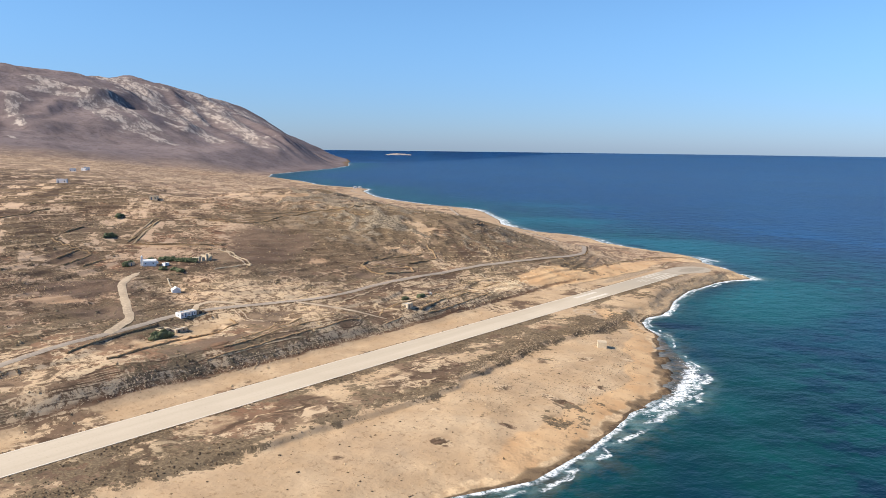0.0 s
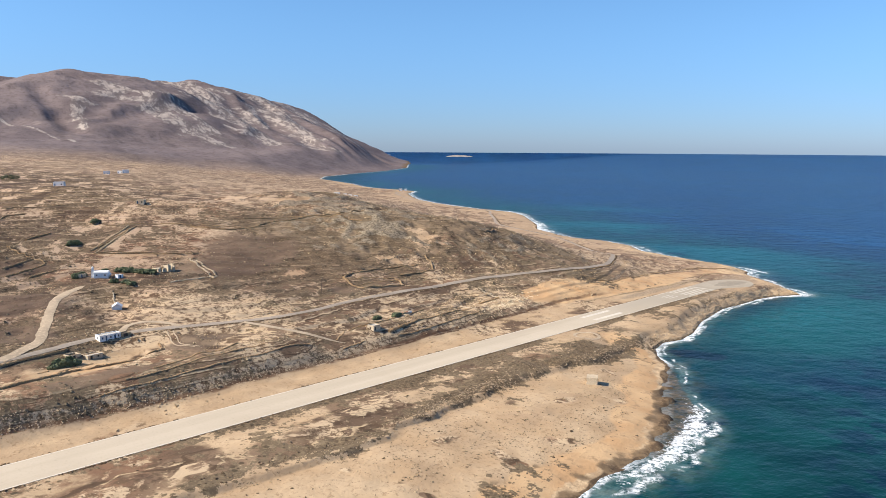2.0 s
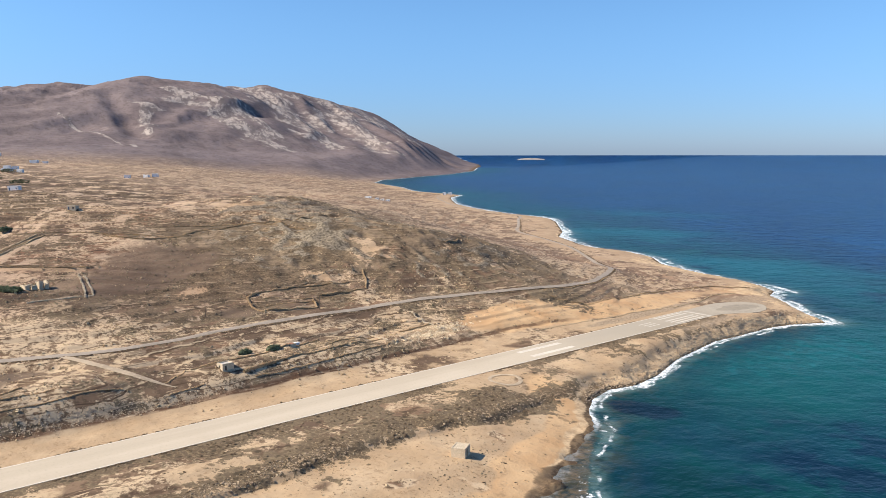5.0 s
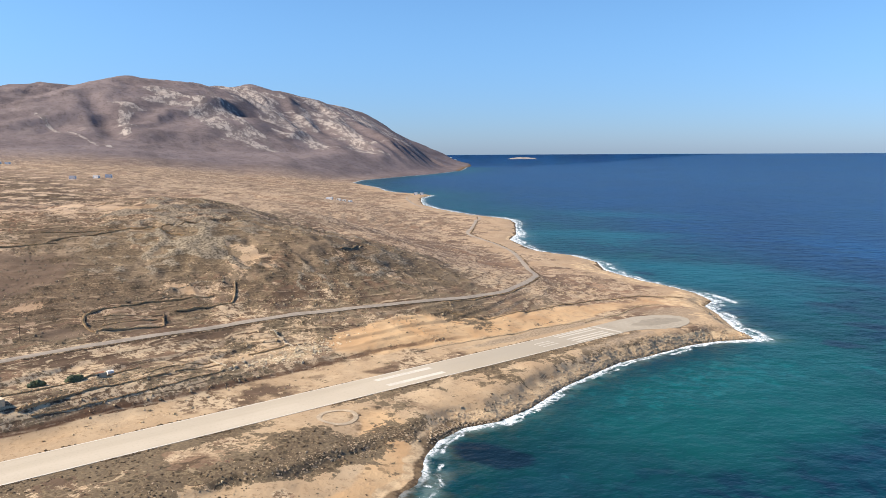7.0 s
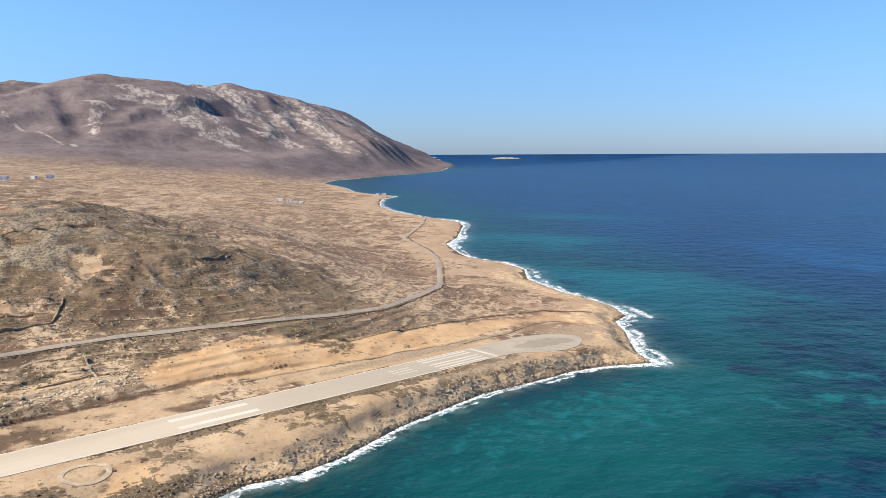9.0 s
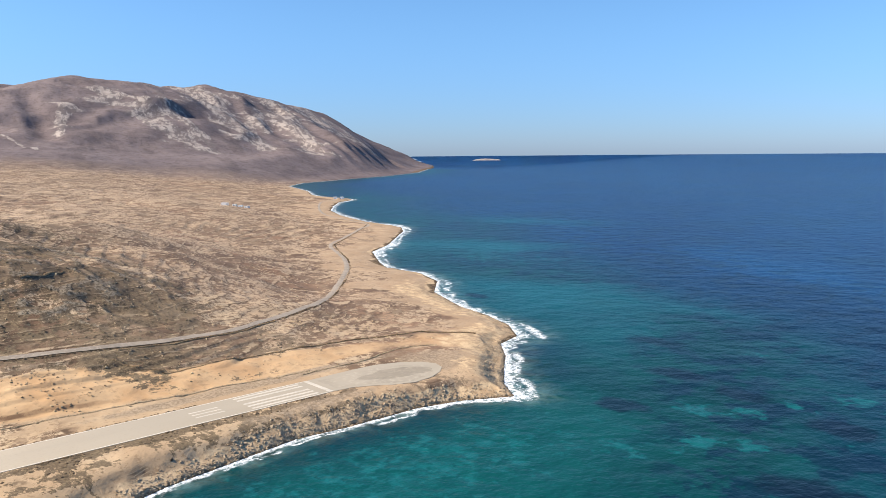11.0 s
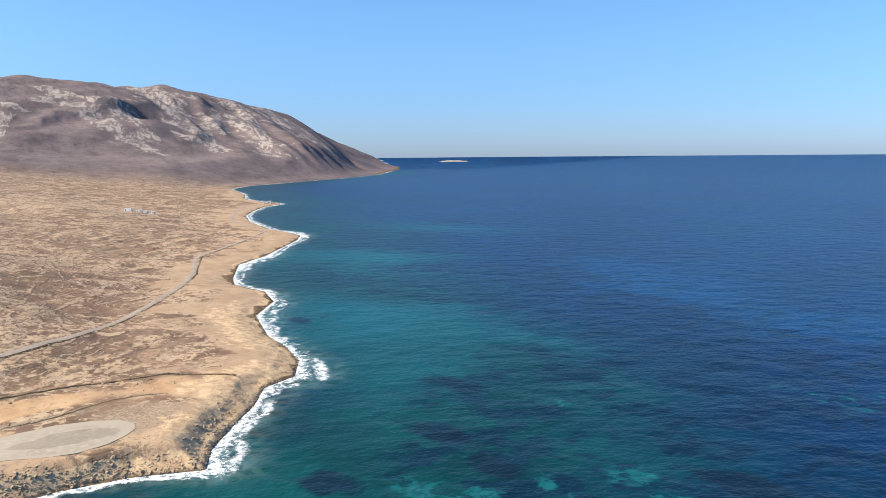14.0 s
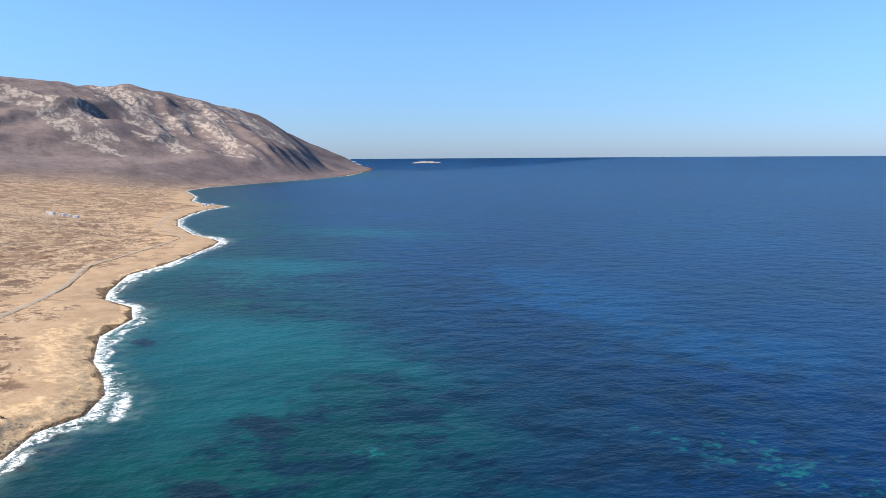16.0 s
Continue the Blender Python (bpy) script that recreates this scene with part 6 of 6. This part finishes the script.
def hill_chance(x, y):
    d = inland(x, y)
    return (0.04 + 0.8 * smooth(0.40, 0.75, scrub_cover(x, y, d))) * smooth(0.8, 0.3, stony_part(x, y)) * (0.35 + 0.65 * smooth(600, 540, y)) * clear_of_ways(x, y) * (d > 25) * smooth(-216, -226, x)


p = thrown(50000, -470, -214, 90, 660, hill_chance)
scatter("hill_scrub", p, 0.18 + 0.42 * rnd.rand(len(p)) ** 3, BUSHES, GREY_SCRUB, "sparse grey-brown scrub on the stony slope", 2)


def shore_chance(x, y):
    d = inland(x, y)
    return (d > 0.2) * smooth(9, 2.5, d + 3 * layered(x, y, 16, 2, 69)) * smooth(376, 398, y) * smooth(760, 620, y)


p = thrown(280000, -330, -150, 345, 690, shore_chance)
scatter("shore_rocks", p, (0.18 + 0.55 * rnd.rand(len(p)) ** 3) * (1 - 0.4 * smooth(560, 630, p[:, 1])), BLOCKS, SHORE_STONE, "jumbled brown limestone rocks along the shore", 3, sink=0.28, flat=True)


def slope_chance(x, y):
    return (0.04 + 0.9 * patchy(x, y, 30, 107, 0.25, 0.8)) * (0.3 + 0.7 * smooth(600, 540, y)) * clear_of_ways(x, y) * (inland(x, y) > 20)


p = thrown(42000, -480, -214, 100, 640, slope_chance)
scatter("field_stones", p, 0.14 + 0.42 * rnd.rand(len(p)) ** 3, STONES, FIELD_STONE, "loose pale stones on the slopes", 5, flat=True)


def bank_chance(x, y):
    up, here = above_cut(x, y)
    return here * smooth(-0.5, 0.8, up) * smooth(5.5, 3.5, up) * (0.45 + 0.5 * patchy(x, y, 14, 109, -0.4, 0.4)) * (0.55 * smooth(110, 150, y) + 0.45 * smooth(215, 232, y)) * smooth(292, 276, y)


p = thrown(25000, -240, -222, 100, 295, bank_chance)
scatter("bank_rubble", p, 0.13 + 0.22 * rnd.rand(len(p)) ** 2.5, BLOCKS, BANK_STONE, "brown boulder rubble on the bank beside the runway", 6, sink=0.28, flat=True)
p = thrown(5000, -172, -100, 90, 385, lambda x, y: (inland(x, y) > 6) * (0.12 + 0.6 * patchy(x, y, 20, 115, 0.1, 0.7)))
scatter("beach_stones", p, 0.1 + 0.28 * rnd.rand(len(p)) ** 3, STONES, FIELD_STONE, "loose small stones on the sandy flat", 9, flat=True)
p = thrown(5200, -256, -230, 362, 425, lambda x, y: bump(x, y, -242.5, 391, 4.6, 17, 8))
scatter("spoil_heap", p, 0.25 + 0.55 * rnd.rand(len(p)) ** 2.5, BLOCKS, PALE_STONE, "spoil heap of pale broken stone", 7, flat=True)
p = thrown(9000, -160, -106, 150, 345, lambda x, y: (inland(x, y) > 12) * (0.05 + 0.75 * patchy(x, y, 34, 117, -0.1, 0.7)) * seaward_of_band(x, y))
scatter("beach_tufts", p, 0.09 + 0.26 * rnd.rand(len(p)) ** 2.5, BUSHES, GREY_SCRUB, "small dry tufts dotted over the sandy flat", 10)


def runway_edge(n, side):
    """Places along one edge of the runway, where growth creeps over it."""
    u = 460 * rnd.rand(n)
    v = side * (RUNWAY_HALF + 0.1 + 0.9 * rnd.rand(n) ** 1.5)
    p = np.array([on_runway(a, b) for a, b in zip(u, v)])
    return p[rnd.rand(n) < smooth(-0.35, 0.35, layered(p[:, 0], p[:, 1], 9, 2, 119))]


p = np.concatenate([runway_edge(2600, 1), runway_edge(1200, -1)])
scatter("verge_growth", p, 0.2 + 0.3 * rnd.rand(len(p)) ** 2, BUSHES, SCRUB, "dry growth creeping over the runway edges", 11)


def road_edge(n):
    """Places along the seaward edge of the coast road, where growth has taken hold."""
    a, b = np.array(ROAD[4:-4], float), np.array(ROAD[5:-3], float)
    size = np.linalg.norm(b - a, axis=1)
    k = rnd.choice(len(a), n, p=size / size.sum())
    way = (b - a)[k] / size[k][:, None]
    p = a[k] + (b - a)[k] * rnd.rand(n)[:, None] + np.stack([way[:, 1], -way[:, 0]], 1) * (2.0 + 1.1 * rnd.rand(n))[:, None]
    return p[rnd.rand(n) < 0.25 + 0.75 * smooth(-0.4, 0.3, layered(p[:, 0], p[:, 1], 20, 2, 127))]


p = road_edge(5200)
scatter("roadside_growth", p, 0.2 + 0.4 * rnd.rand(len(p)) ** 2, BUSHES, SCRUB, "dark dry growth along the edge of the coast road", 12)
